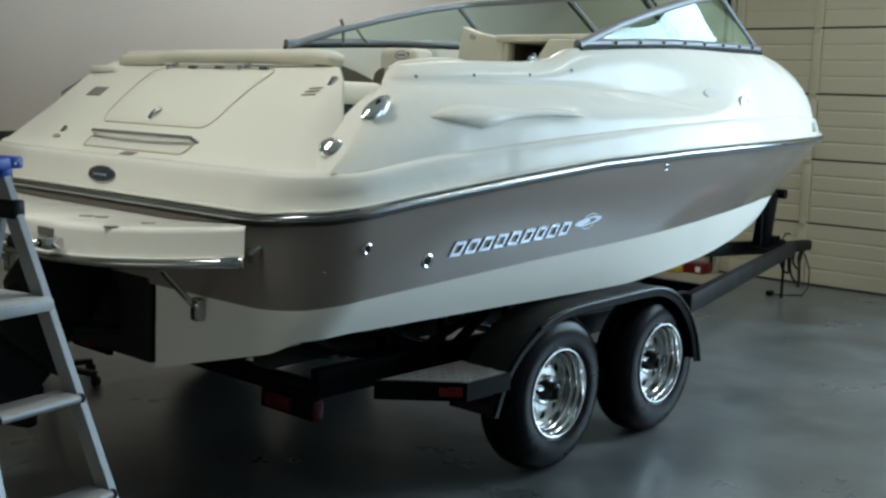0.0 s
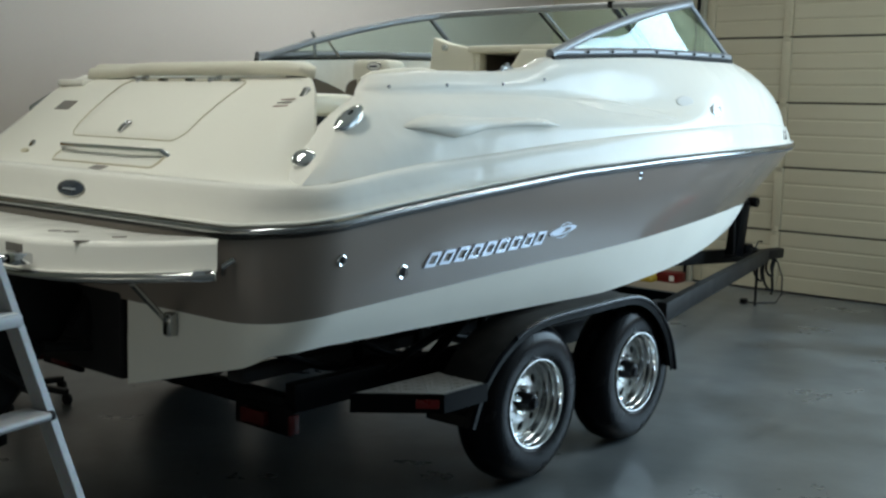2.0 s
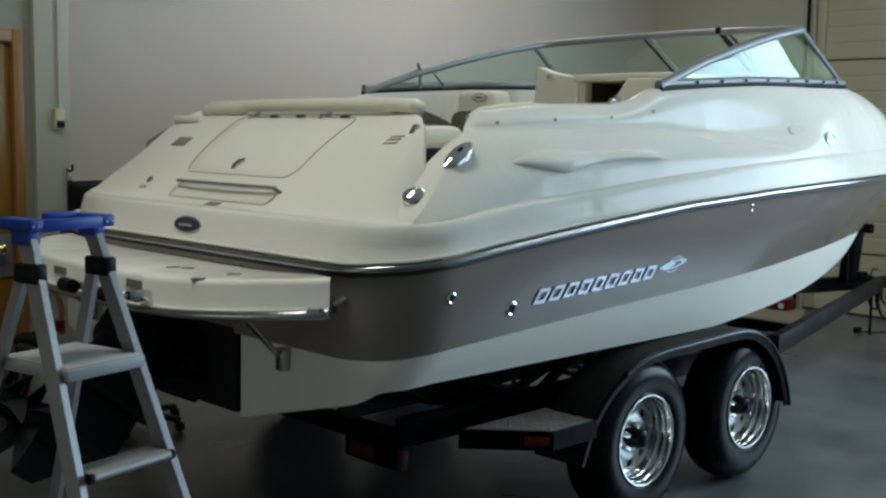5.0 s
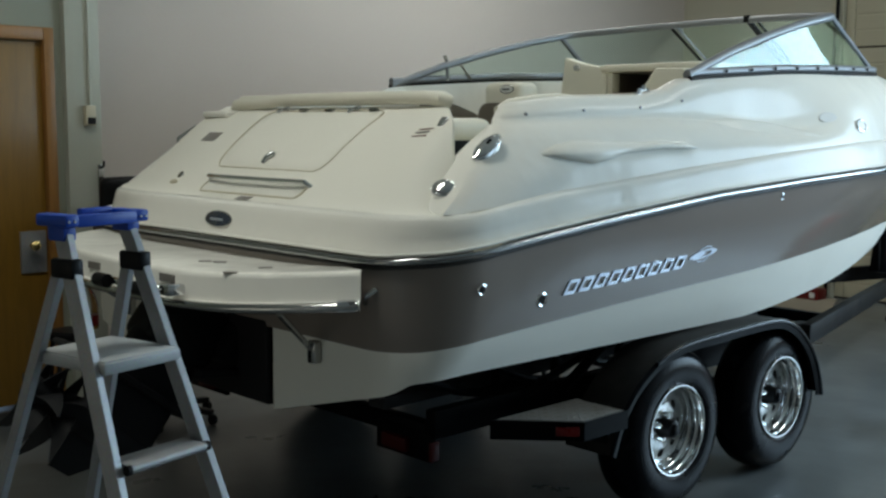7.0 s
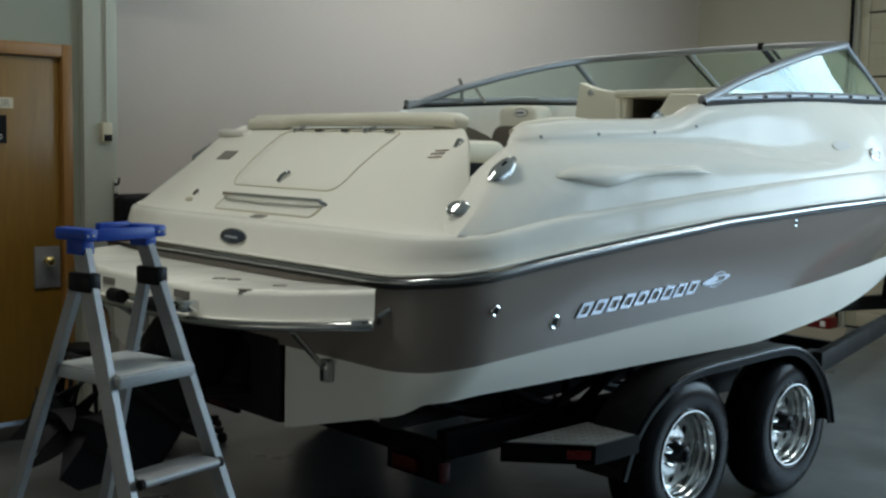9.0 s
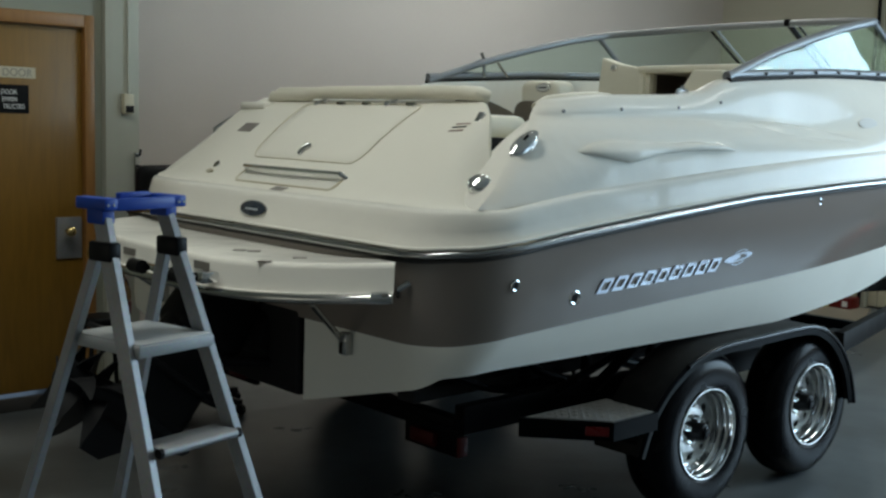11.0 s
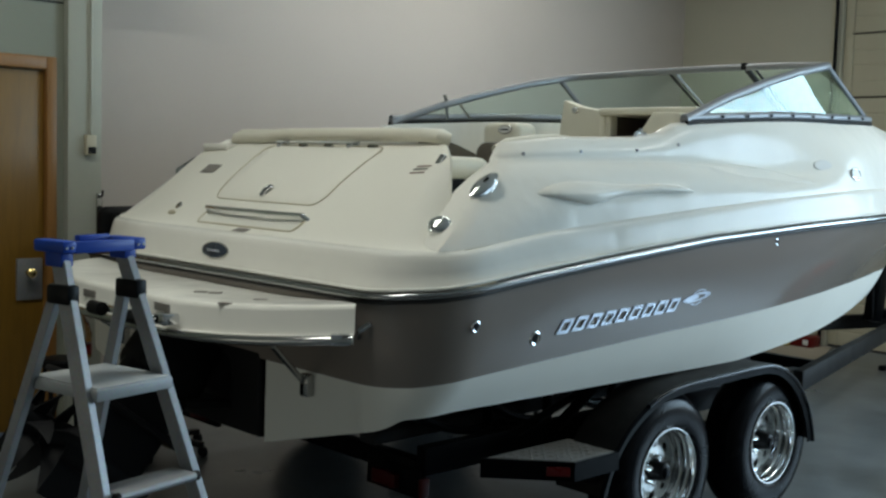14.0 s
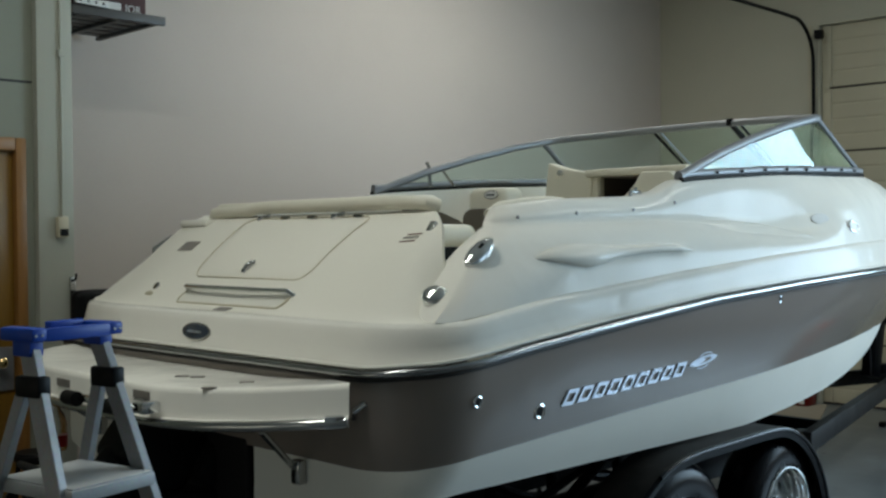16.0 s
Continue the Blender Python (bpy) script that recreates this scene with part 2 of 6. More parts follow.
def part(name, bm, material, parent, label="", smooth=True):
    ob = new(name, mesh_from(name, bm, material, smooth))
    if parent is not None:
        ob.parent = parent
    if label:
        tagged(ob, label)
    return ob


def thing(name, label, category, at=(0, 0, 0), rz=0, group="", kind=""):
    ob = new(name)
    ob.matrix_world = pose(*at, 0, 0, rz)
    return tagged(ob, label, category, group, kind)


def solid(name, bm, material, label, category, kind="", group="", smooth=True):
    return tagged(new(name, mesh_from(name, bm, material, smooth)), label, category, group, kind)


def box(lo, hi, bevel=0.0, bm=None, seg=2):
    bm = bm or bmesh.new()
    c = [(a + b) / 2 for a, b in zip(lo, hi)]
    s = [abs(b - a) for a, b in zip(lo, hi)]
    g = bmesh.ops.create_cube(bm, size=1.0, matrix=Matrix.Translation(c) @ Matrix.Diagonal((*s, 1)))
    if bevel:
        es = list({e for v in g["verts"] for e in v.link_edges})
        bmesh.ops.bevel(bm, geom=es, offset=bevel, segments=seg, affect="EDGES", profile=0.5)
    return bm


def beam(a, b, w, h, bevel=0.004, bm=None, up=(0, 0, 1)):
    """A bar of section w (across) by h (up) from a to b."""
    bm = bm or bmesh.new()
    a, b = Vector(a), Vector(b)
    d = (b - a).normalized()
    side = d.cross(Vector(up)).normalized()
    top = side.cross(d)
    m = Matrix((side, d, top)).transposed().to_4x4()
    m.translation = (a + b) / 2
    g = bmesh.ops.create_cube(bm, size=1.0, matrix=m @ Matrix.Diagonal((w, (b - a).length, h, 1)))
    if bevel:
        bmesh.ops.bevel(bm, geom=list({e for v in g["verts"] for e in v.link_edges}), offset=bevel, segments=2, affect="EDGES", profile=0.5)
    return bm


def rod(a, b, r, r2=None, n=14, bm=None):
    bm = bm or bmesh.new()
    a, b = Vector(a), Vector(b)
    q = (b - a).to_track_quat("Z", "Y").to_matrix().to_4x4()
    q.translation = (a + b) / 2
    bmesh.ops.create_cone(bm, cap_ends=True, segments=n, radius1=r, radius2=r if r2 is None else r2, depth=(b - a).length, matrix=q)
    return bm


def tube(points, r, n=10, bm=None, closed=False):
    """A round pipe along points."""
    bm = bm or bmesh.new()
    pts = [Vector(p) for p in points]
    rings, last = [], None
    for i, p in enumerate(pts):
        a = pts[i - 1] if i else (pts[-1] if closed else p)
        b = pts[(i + 1) % len(pts)] if (i + 1 < len(pts) or closed) else p
        d = (b - a).normalized()
        up = last if last is not None else (Vector((0, 0, 1)) if abs(d.z) < 0.9 else Vector((1, 0, 0)))
        s = (up - d * up.dot(d)).normalized()
        last = s
        t = d.cross(s)
        rings.append([bm.verts.new(p + r * (math.cos(k * math.tau / n) * s + math.sin(k * math.tau / n) * t)) for k in range(n)])
    m = len(rings)
    for i in range(m if closed else m - 1):
        p, q = rings[i], rings[(i + 1) % m]
        for k in range(n):
            bm.faces.new((p[k], p[(k + 1) % n], q[(k + 1) % n], q[k]))
    if not closed:
        bm.faces.new(rings[0])
        bm.faces.new(rings[-1])
    return bm


def lathe(profile, n=32, bm=None, m=None, close=False):
    """Turns (radius, height) pairs round the z axis."""
    bm = bm or bmesh.new()
    m = m or Matrix.Identity(4)
    rings = [[bm.verts.new(m @ Vector((r * math.cos(k * math.tau / n), r * math.sin(k * math.tau / n), z))) for k in range(n)] for r, z in profile]
    pairs = list(zip(rings, rings[1:])) + ([(rings[-1], rings[0])] if close else [])
    for p, q in pairs:
        for k in range(n):
            bm.faces.new((p[k], p[(k + 1) % n], q[(k + 1) % n], q[k]))
    if not close:
        for ring, pr in ((rings[0], profile[0]), (rings[-1], profile[-1])):
            if pr[0] > 1e-4:
                bm.faces.new(ring)
    bmesh.ops.remove_doubles(bm, verts=[v for r in rings for v in r], dist=1e-5)
    return bm


def grid(rows, bm=None, flip=False):
    """A sheet through rows of points, all rows of one length."""
    bm = bm or bmesh.new()
    vs = [[bm.verts.new(p) for p in row] for row in rows]
    for a, b in zip(vs, vs[1:]):
        for i in range(len(a) - 1):
            bm.faces.new((a[i], a[i + 1], b[i + 1], b[i]))
    bmesh.ops.remove_doubles(bm, verts=bm.verts[:], dist=1e-5)
    bmesh.ops.dissolve_degenerate(bm, edges=bm.edges[:], dist=1e-6)
    return bm


def thicken(bm, t):
    bmesh.ops.recalc_face_normals(bm, faces=bm.faces)
    bmesh.ops.solidify(bm, geom=bm.faces[:], thickness=t)
    return bm


def mirrored(bm):
    g = bmesh.ops.duplicate(bm, geom=bm.verts[:] + bm.edges[:] + bm.faces[:])
    vs = [v for v in g["geom"] if isinstance(v, bmesh.types.BMVert)]
    for v in vs:
        v.co.y = -v.co.y
    bmesh.ops.reverse_faces(bm, faces=[f for f in g["geom"] if isinstance(f, bmesh.types.BMFace)])
    bmesh.ops.remove_doubles(bm, verts=bm.verts[:], dist=1e-4)
    return bm


def port_quarter(bm):
    """Rounds the far stern corner off a little more."""
    for v in bm.verts:
        if v.co.y > 0.5:
            v.co.x += 0.075 * smooth01(0.60, 1.18, v.co.y) * smooth01(-0.6, -1.25, v.co.x)
    return bm


def touch(tree, x, z):
    """Where a level ray from starboard at x and z meets a mesh, and the normal there, which faces outboard."""
    p, nrm, _, _ = tree.ray_cast(Vector((x, -4.0, z)), Vector((0, 1, 0)))
    return p, (nrm if nrm.y < 0 else -nrm)


def touch_aft(tree, y, z):
    """The same for a level ray from astern."""
    p, nrm, _, _ = tree.ray_cast(Vector((-5.0, y, z)), Vector((1, 0, 0)))
    return p, (nrm if nrm.x < 0 else -nrm)


def lerp(x, table):
    """Value at x along a table of (x, value) pairs."""
    return float(np.interp(x, [p[0] for p in table], [p[1] for p in table]))


def smooth01(a, b, x):
    t = min(1, max(0, (x - a) / (b - a)))
    return t * t * (3 - 2 * t)


from mathutils.bvhtree import BVHTree

# ---- room ----
WX, EX, SY, NY, TOP = -7.0, 5.94, -7.0, 2.85, 4.25     # wall faces
DOOR_Y, PIL_X = 2.08, -0.90                            # the door's wall, and where it ends


def wall_with_hole(axis, face, thick, a0, a1, z1, holes):
    """A wall in pieces round its openings. axis: the one that the wall stands across; holes: (a0, a1, z0, z1)."""
    bm = bmesh.new()
    cuts = sorted({a0, a1, *[h[0] for h in holes], *[h[1] for h in holes]})
    for p, q in zip(cuts, cuts[1:]):
        mid = (p + q) / 2
        spans, z = [], 0.0
        for h in sorted([h for h in holes if h[0] < mid < h[1]], key=lambda h: h[2]):
            if h[2] > z:
                spans.append((z, h[2]))
            z = h[3]
        spans.append((z, z1))
        for s, e in spans:
            if axis == "x":
                box((face, p, s), (face + thick, q, e), bm=bm)
            else:
                box((p, face, s), (q, face + thick, e), bm=bm)
    bmesh.ops.remove_doubles(bm, verts=bm.verts[:], dist=1e-5)
    return bm


solid("floor", box((WX - 0.3, SY - 0.3, -0.2), (EX + 0.3, NY + 0.3, 0.0)), FLOOR, "sealed grey concrete floor with dark stains", "floor", "structure")
solid("ceiling", box((WX - 0.3, SY - 0.3, TOP), (EX + 0.3, NY + 0.3, TOP + 0.2)), CEILING, "plain off-white painted ceiling", "ceiling", "structure")
solid("wall_north", box((PIL_X, NY, 0), (EX + 0.3, NY + 0.25, TOP)), GREY_WALL, "smooth grey painted workshop wall", "wall", "structure")
solid("wall_return", box((PIL_X - 0.2, DOOR_Y + 0.2, 0), (PIL_X, NY + 0.25, TOP)), PALE_POST, "pale green painted return wall", "wall", "structure")
DOOR_L, DOOR_R, DOOR_B, DOOR_T = -2.08, -1.215, 0.075, 2.072
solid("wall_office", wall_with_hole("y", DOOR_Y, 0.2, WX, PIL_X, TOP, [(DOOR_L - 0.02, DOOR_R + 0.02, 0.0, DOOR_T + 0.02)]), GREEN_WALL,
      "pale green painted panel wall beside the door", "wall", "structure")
solid("wall_seam", box((WX, DOOR_Y - 0.006, 2.432), (-1.112, DOOR_Y + 0.01, 2.444), 0.002), DARK, "narrow dark joint across the green wall panels", "trim", "structure")
solid("pilaster", box((-1.107, DOOR_Y - 0.05, 0), (PIL_X - 0.006, DOOR_Y + 0.02, TOP - 0.002), 0.006), PALE_POST, "pale painted flat post at the wall's end", "trim", "structure")
GD0, GD1, GH = -1.93, 1.115, 3.50
OD0, OD1, OH = -6.45, -2.45, 3.55                          # the open loading door beside it
solid("wall_east", wall_with_hole("x", EX, 0.25, SY - 0.25, NY, TOP, [(GD0, GD1, 0, GH), (OD0, OD1, 0, OH)]), CREAM_WALL, "cream painted wall round the garage doors", "wall", "structure")
solid("wall_south", box((WX - 0.25, SY - 0.25, 0), (EX, SY, TOP)), DIM_WALL, "unseen plain grey-brown wall toned to limit bounce", "wall", "structure")
# The opening is added for the west fill lamp.
solid("wall_west", wall_with_hole("x", WX - 0.25, 0.25, SY, DOOR_Y + 0.2, TOP, [(-2.1, 1.3, 0.45, 1.45)]), DIM_WALL, "unseen grey-brown wall toned to limit bounce, with an added opening", "wall", "structure")
solid("ground", box((EX + 0.31, -600, -0.4), (1200, 600, -0.02)), FLOOR, "grey paved yard outside the open door", "ground", "structure")
solid("baseboard", box((-7, DOOR_Y - 0.012, 0.0), (DOOR_L - 0.09, DOOR_Y - 0.001, 0.12), 0.003), DARK, "dark rubber skirting along the green wall", "baseboard", "structure")
solid("threshold", box((DOOR_L - 0.08, DOOR_Y - 0.09, 0.0), (PIL_X, DOOR_Y - 0.055, 0.072), 0.004), DARK, "dark rubber-faced kerb under the door", "trim", "structure")


def office_door():
    d = thing("door_1", "closed varnished oak door with a brass knob", "door", (DOOR_L, DOOR_Y, 0), kind="structure")
    w = DOOR_R - DOOR_L
    part("door_leaf", box((0.0, 0.02, DOOR_B), (w, 0.065, DOOR_T - 0.012), 0.003), OAK, d)
    for nm, lo, hi in (("jamb", (-0.075, -0.02, 0.06), (-0.003, 0.12, DOOR_T + 0.065)), ("jamb", (w + 0.003, -0.02, 0.06), (w + 0.062, 0.12, DOOR_T + 0.065)),
                       ("head", (-0.003, -0.02, DOOR_T - 0.006), (w + 0.003, 0.12, DOOR_T + 0.065))):
        part(nm, box(lo, hi, 0.008), OAK_TRIM, d)
    part("lock_plate", box((w - 0.155, 0.004, 0.80), (w - 0.012, 0.022, 1.03), 0.003), ALUMINIUM, d, "worn metal lock guard plate")
    k = rod((w - 0.098, 0.005, 0.955), (w - 0.098, -0.045, 0.955), 0.011)
    lathe([(0.0, 0.0), (0.018, 0.002), (0.027, 0.014), (0.026, 0.03), (0.014, 0.04), (0, 0.043)], 20, k, pose(w - 0.098, -0.035, 0.955, 90, 0, 0))
    part("door_knob", k, BRASS, d, "round brass knob")
    sg = part("sign_plate", box((0.26, 0.014, 1.594), (0.571, 0.0195, 1.744), 0.001), BLACK_PLASTIC, d, "small black door sign with white capitals", smooth=False)
    strip = part("letter_strip", box((0.26, 0.016, 1.780), (0.609, 0.0195, 1.838), 0.001), BEIGE, d, "pale strip with grey block capitals", smooth=False)
    for body, x, y, z, size, wide, mt, host in (("DOOR", 0.507, 0.0130, 1.693, 0.036, 0.80, PAPER, sg), ("EMAIN", 0.507, 0.0130, 1.655, 0.036, 0.74, PAPER, sg),
                                                ("TRUCTED", 0.548, 0.0130, 1.617, 0.036, 0.72, PAPER, sg), ("DOOR", 0.590, 0.0150, 1.789, 0.058, 0.92, DECAL, strip)):
        cu = bpy.data.curves.new("lettering", "FONT")
        cu.body, cu.size, cu.extrude, cu.align_x = body, size, 0.0008, "RIGHT"
        cu.materials.append(mt)
        o = new("lettering", cu)
        o.parent, o.matrix_local = host, pose(x, y, z, 90, 0, 0) @ Matrix.Diagonal((wide, 1, 1, 1))


office_door()


def garage_door():
    d = thing("garage_door", "cream sectional steel overhead door, closed", "garage door", (EX + 0.05, 0, 0), kind="structure")
    stiles = [GD1 - 0.05, 0.300, -0.805, GD0 + 0.05]
    seams = [0.0, 0.570, 1.156, 1.745, 2.335, 2.92, GH]
    n = 6
    slab = bmesh.new()
    box((0.034, GD0 + 0.002, 0.002), (0.06, GD1 - 0.002, GH - 0.003), bm=slab)
    part("door_backing", slab, CREAM_STEEL, d)
    pan = {}
    for r in range(n):
        z0, z1 = seams[r] + 0.012, seams[r + 1] - 0.010
        for c in range(len(stiles) - 1):
            y1, y0 = stiles[c] - 0.045, stiles[c + 1] + 0.045
            key = (round(y1 - y0, 3), round(z1 - z0, 3))
            if key not in pan:
                bm = bmesh.new()
                w = y1 - y0
                prof = [0.0]
                for g in (0.25, 0.5, 0.75):
                    zz = g * (z1 - z0)
                    prof += [zz - 0.012, zz - 0.004, zz + 0.004, zz + 0.016]
                prof.append(z1 - z0)
                dep = [0.0] + [0.0, 0.005, 0.005, 0.0] * 3 + [0.0]
                rows = [[(dd, yy, zz) for yy in (0, w)] for zz, dd in zip(prof, dep)]
                rows = [[(0.02, 0, 0), (0.02, w, 0)]] + rows + [[(0.02, 0, z1 - z0), (0.02, w, z1 - z0)]]
                grid(rows, bm)
                pan[key] = mesh_from("panel", bm, CREAM_STEEL, False)
            p = new("panel", pan[key])
            p.parent, p.location = d, (0.012, y0, z0)
        st = bmesh.new()
        for y in stiles:
            box((-0.006, y - 0.042, z0 - 0.004), (0.03, y + 0.042, z1 + 0.004), 0.004, st)
        part("stile_row", st, CREAM_STEEL, d)
        if r < n - 1:
            lip = bmesh.new()
            box((0.014, GD0 + 0.02, z1 + 0.001), (0.033, GD1 - 0.02, z1 + 0.019), 0.002, lip)
            part("section_seal", lip, SEAM, d, "dark joint between two door sections")
            for y in stiles:
                hg = box((-0.014, y - 0.03, z1 - 0.030), (-0.004, y + 0.03, z1 + 0.045), 0.003)
                rod((-0.016, y - 0.032, z1 + 0.010), (-0.016, y + 0.032, z1 + 0.010), 0.007, n=8, bm=hg)
                part("hinge", hg, CREAM_STEEL, d)
    seal = box((-0.01, GD0 + 0.01, 0.0), (0.03, GD1 - 0.01, 0.018), 0.004)
    part("bottom_seal", seal, DARK, d)


garage_door()


def door_track():
    d = thing("door_track", "dark steel overhead door track with a curved top", "door track", (0, 0, 0))
    y, x = GD1 + 0.035, EX - 0.045
    pts = [(x, y, 0.02), (x, y, 1.5), (x, y, 3.15)]
    pts += [(x - 0.38 + 0.38 * math.cos(a), y, 3.15 + 0.38 * math.sin(a)) for a in [k * math.pi / 20 for k in range(1, 10)]]
    pts += [(x - 0.6, y, 3.535), (x - 3.2, y, 3.56)]
    part("rail", tube(pts, 0.017, 8), BLACK_PLASTIC, d)
    part("angle_bracket", beam((x + 0.03, y + 0.045, 0.05), (x + 0.03, y + 0.045, 3.5), 0.035, 0.01, up=(1, 0, 0)), CREAM_STEEL, d)
    part("hanger", beam((x - 2.4, y, 3.56), (x - 2.4, y, TOP), 0.03, 0.008, up=(1, 0, 0)), ALUMINIUM, d)
    part("roller_bracket", box((x - 0.03, y - 0.09, 3.37), (x + 0.03, y - 0.02, 3.45), 0.008), GRIME, d)


door_track()

# ---- boat hull ----
# Each line round the boat: half beam, stern x, bow x, where the side starts to curve, curve power, corner radius.
NS, NC, NT = 110, 14, 10


def outline(hb, xs, xb, x1=0.3, p=3.0, r=0.30, aft=None):
    """Starboard plan points from the bow to the stern's middle, or down the side alone as far as aft."""
    pts = []
    end = xs + r if aft is None else aft
    for i in range(NS):
        a = i / (NS - 1)
        x = xb + (end - xb) * (1 - (1 - a) ** 1.0) ** 1.35
        y = -hb if x < x1 else -hb * (1 - ((x - x1) / (xb - x1)) ** p)
        pts.append((x, y))
    if aft is None:
        for i in range(1, NC + 1):
            t = i / NC * math.pi / 2
            pts.append((xs + r - r * math.sin(t), -(hb - r) - r * math.cos(t)))
        for i in range(1, NT + 1):
            pts.append((xs, -(hb - r) * (1 - i / NT)))
    return pts


RAIL_Z = [(-1.5, 1.149), (-1.47, 1.151), (-1.40, 1.164), (-1.33, 1.169), (-1.23, 1.182), (-0.97, 1.212), (-0.7, 1.239), (-0.4, 1.268), (0.2, 1.320), (0.94, 1.357), (1.55, 1.378), (1.98, 1.388), (2.6, 1.399), (3.1, 1.403), (4.9, 1.41)]
BOOT_Z = [(-1.5, 0.853), (-1.44, 0.856), (-1.36, 0.863), (-1.28, 0.875), (-1.17, 0.888), (-0.9, 0.904), (-0.6, 0.921), (-0.25, 0.941), (0.06, 0.956), (0.52, 0.977), (1.12, 1.005), (1.6, 1.024), (2.13, 1.036), (2.7, 1.036), (3.3, 1.01), (4.6, 0.955)]
CHINE_Z = [(-1.5, 0.692), (-1.44, 0.692), (-1.37, 0.752), (-1.2, 0.762), (-0.9, 0.760), (0.65, 0.752), (1.6, 0.795), (2.5, 0.855), (3.3, 0.895), (4.5, 0.93)]
KEEL_Z = [(-1.5, 0.432), (2.5, 0.428), (2.87, 0.451), (3.28, 0.492), (3.71, 0.555), (4.03, 0.621), (4.24, 0.69), (4.37, 0.742), (4.48, 0.804), (4.6, 0.89)]
CREASE_Z = [(-1.5, 1.305), (-1.2, 1.312), (-0.76, 1.372), (0.09, 1.440), (0.81, 1.487), (1.63, 1.528), (2.5, 1.55), (4.8, 1.50)]
UPPER_Z = [(-0.9, 1.628), (-0.4, 1.644), (0.1, 1.655), (0.42, 1.645), (0.77, 1.624), (1.08, 1.597), (1.4, 1.575), (2.2, 1.555), (3.2, 1.55), (4.0, 1.53), (4.7, 1.50)]
TOP_Z = [(-0.9, 1.690), (-0.5, 1.733), (0.0, 1.752), (0.18, 1.775), (0.30, 1.822), (0.40, 1.836), (1.2, 1.885), (1.83, 1.906), (2.35, 1.92), (3.0, 1.87), (3.6, 1.765), (4.2, 1.63), (4.6, 1.53)]


def line(table, dz=0.0, **k):
    return [Vector((x, y, lerp(x, table) + dz)) for x, y in outline(**k)]


RAIL = dict(hb=1.268, xs=-1.46, xb=4.90, p=3.0)
BOOT = dict(hb=1.225, xs=-1.44, xb=4.52, p=2.0, r=0.28)
CHINE = dict(hb=1.160, xs=-1.44, xb=4.47, p=1.95, r=0.20)


def half_loft(lines):
    return mirrored(grid(lines))


def blend_lines(a, b, steps, bow=0.0):
    out = []
    for i in range(steps + 1):
        t = i / steps
        out.append([p.lerp(q, t) + Vector((0, -bow * math.sin(math.pi * t) * (0 if abs(p.y) < 0.02 else 1), 0)) for p, q in zip(a, b)])
    return out


def hull_y(x, z):
    """The taupe side's y at x and height z, starboard."""
    def y_at(k):
        x1, hb, xb, p = 0.3, k["hb"], k["xb"], k["p"]
        return -hb if x < x1 else -hb * (1 - ((x - x1) / (xb - x1)) ** p)
    zr, zb = lerp(x, RAIL_Z), lerp(x, BOOT_Z)
    t = (zr - z) / (zr - zb)
    return y_at(RAIL) * (1 - t) + y_at(BOOT) * t - 0.010 * math.sin(math.pi * min(1, max(0, t)))


boat = thing("boat", "white and taupe bowrider motorboat with chrome trim on a trailer", "boat")
rail_line, boot_line, chine_line = line(RAIL_Z, **RAIL), line(BOOT_Z, **BOOT), line(CHINE_Z, **CHINE)
side = part("hull_side", half_loft(blend_lines(rail_line, boot_line, 7, 0.010)), TAUPE, boat, "glossy taupe gelcoat hull side")

# white bottom: boot line to chine to keel, with a notch for the drive at the stern
n_side = NS + NC
NOTCH = 0.40


def clip_notch(p):
    return Vector((max(p.x, -1.08), p.y, p.z)) if abs(p.y) < NOTCH - 0.01 else p


strip = blend_lines(boot_line, chine_line, 3, 0.006)
stern_n = len([p for p in boot_line[n_side:] if abs(p.y) > NOTCH])
strip = [r[:n_side + stern_n] + [Vector((r[n_side].x, -NOTCH, r[n_side].z))] for r in strip]
keel_line = [Vector((min(p.x, 4.45), 0, lerp(min(p.x, 4.45), KEEL_Z))) for p in chine_line]
bottom = bmesh.new()
grid(strip, bottom)
grid([[clip_notch(p) for p in r] for r in blend_lines(chine_line[:n_side], keel_line[:n_side], 9)], bottom)
zk, zc, yc = lerp(-1.4, KEEL_Z), 0.692, 0.96


def v_line(y):
    return zk + (zc - zk) * min(1, abs(y) / yc)


ys_t = [-yc + (yc - NOTCH) * i / 8 for i in range(9)]
grid([[(-1.4415, y, zc + 0.03) for y in ys_t], [(-1.4415, y, (zc + v_line(y)) / 2) for y in ys_t], [(-1.4415, y, v_line(y)) for y in ys_t]], bottom)
part("hull_bottom", mirrored(bottom), HULL_WHITE, boat, "white gelcoat hull bottom")
# Recess faces are coloured black for the shade under the stern.
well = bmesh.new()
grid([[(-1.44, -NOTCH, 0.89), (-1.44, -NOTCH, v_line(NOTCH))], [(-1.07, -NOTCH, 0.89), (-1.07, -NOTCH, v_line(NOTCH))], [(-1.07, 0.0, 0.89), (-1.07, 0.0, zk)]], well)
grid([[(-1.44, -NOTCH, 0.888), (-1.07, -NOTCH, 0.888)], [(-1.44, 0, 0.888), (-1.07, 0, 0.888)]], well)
part("shaded_drive_well", mirrored(well), BLACK_PLASTIC, boat, "recess round the stern drive, its shade put into black")

# rub rail: steel half-round on a pale moulding
def ring_of(line_pts):
    port = [Vector((p.x, -p.y, p.z)) for p in reversed(line_pts)]
    return line_pts + port[1:-1]


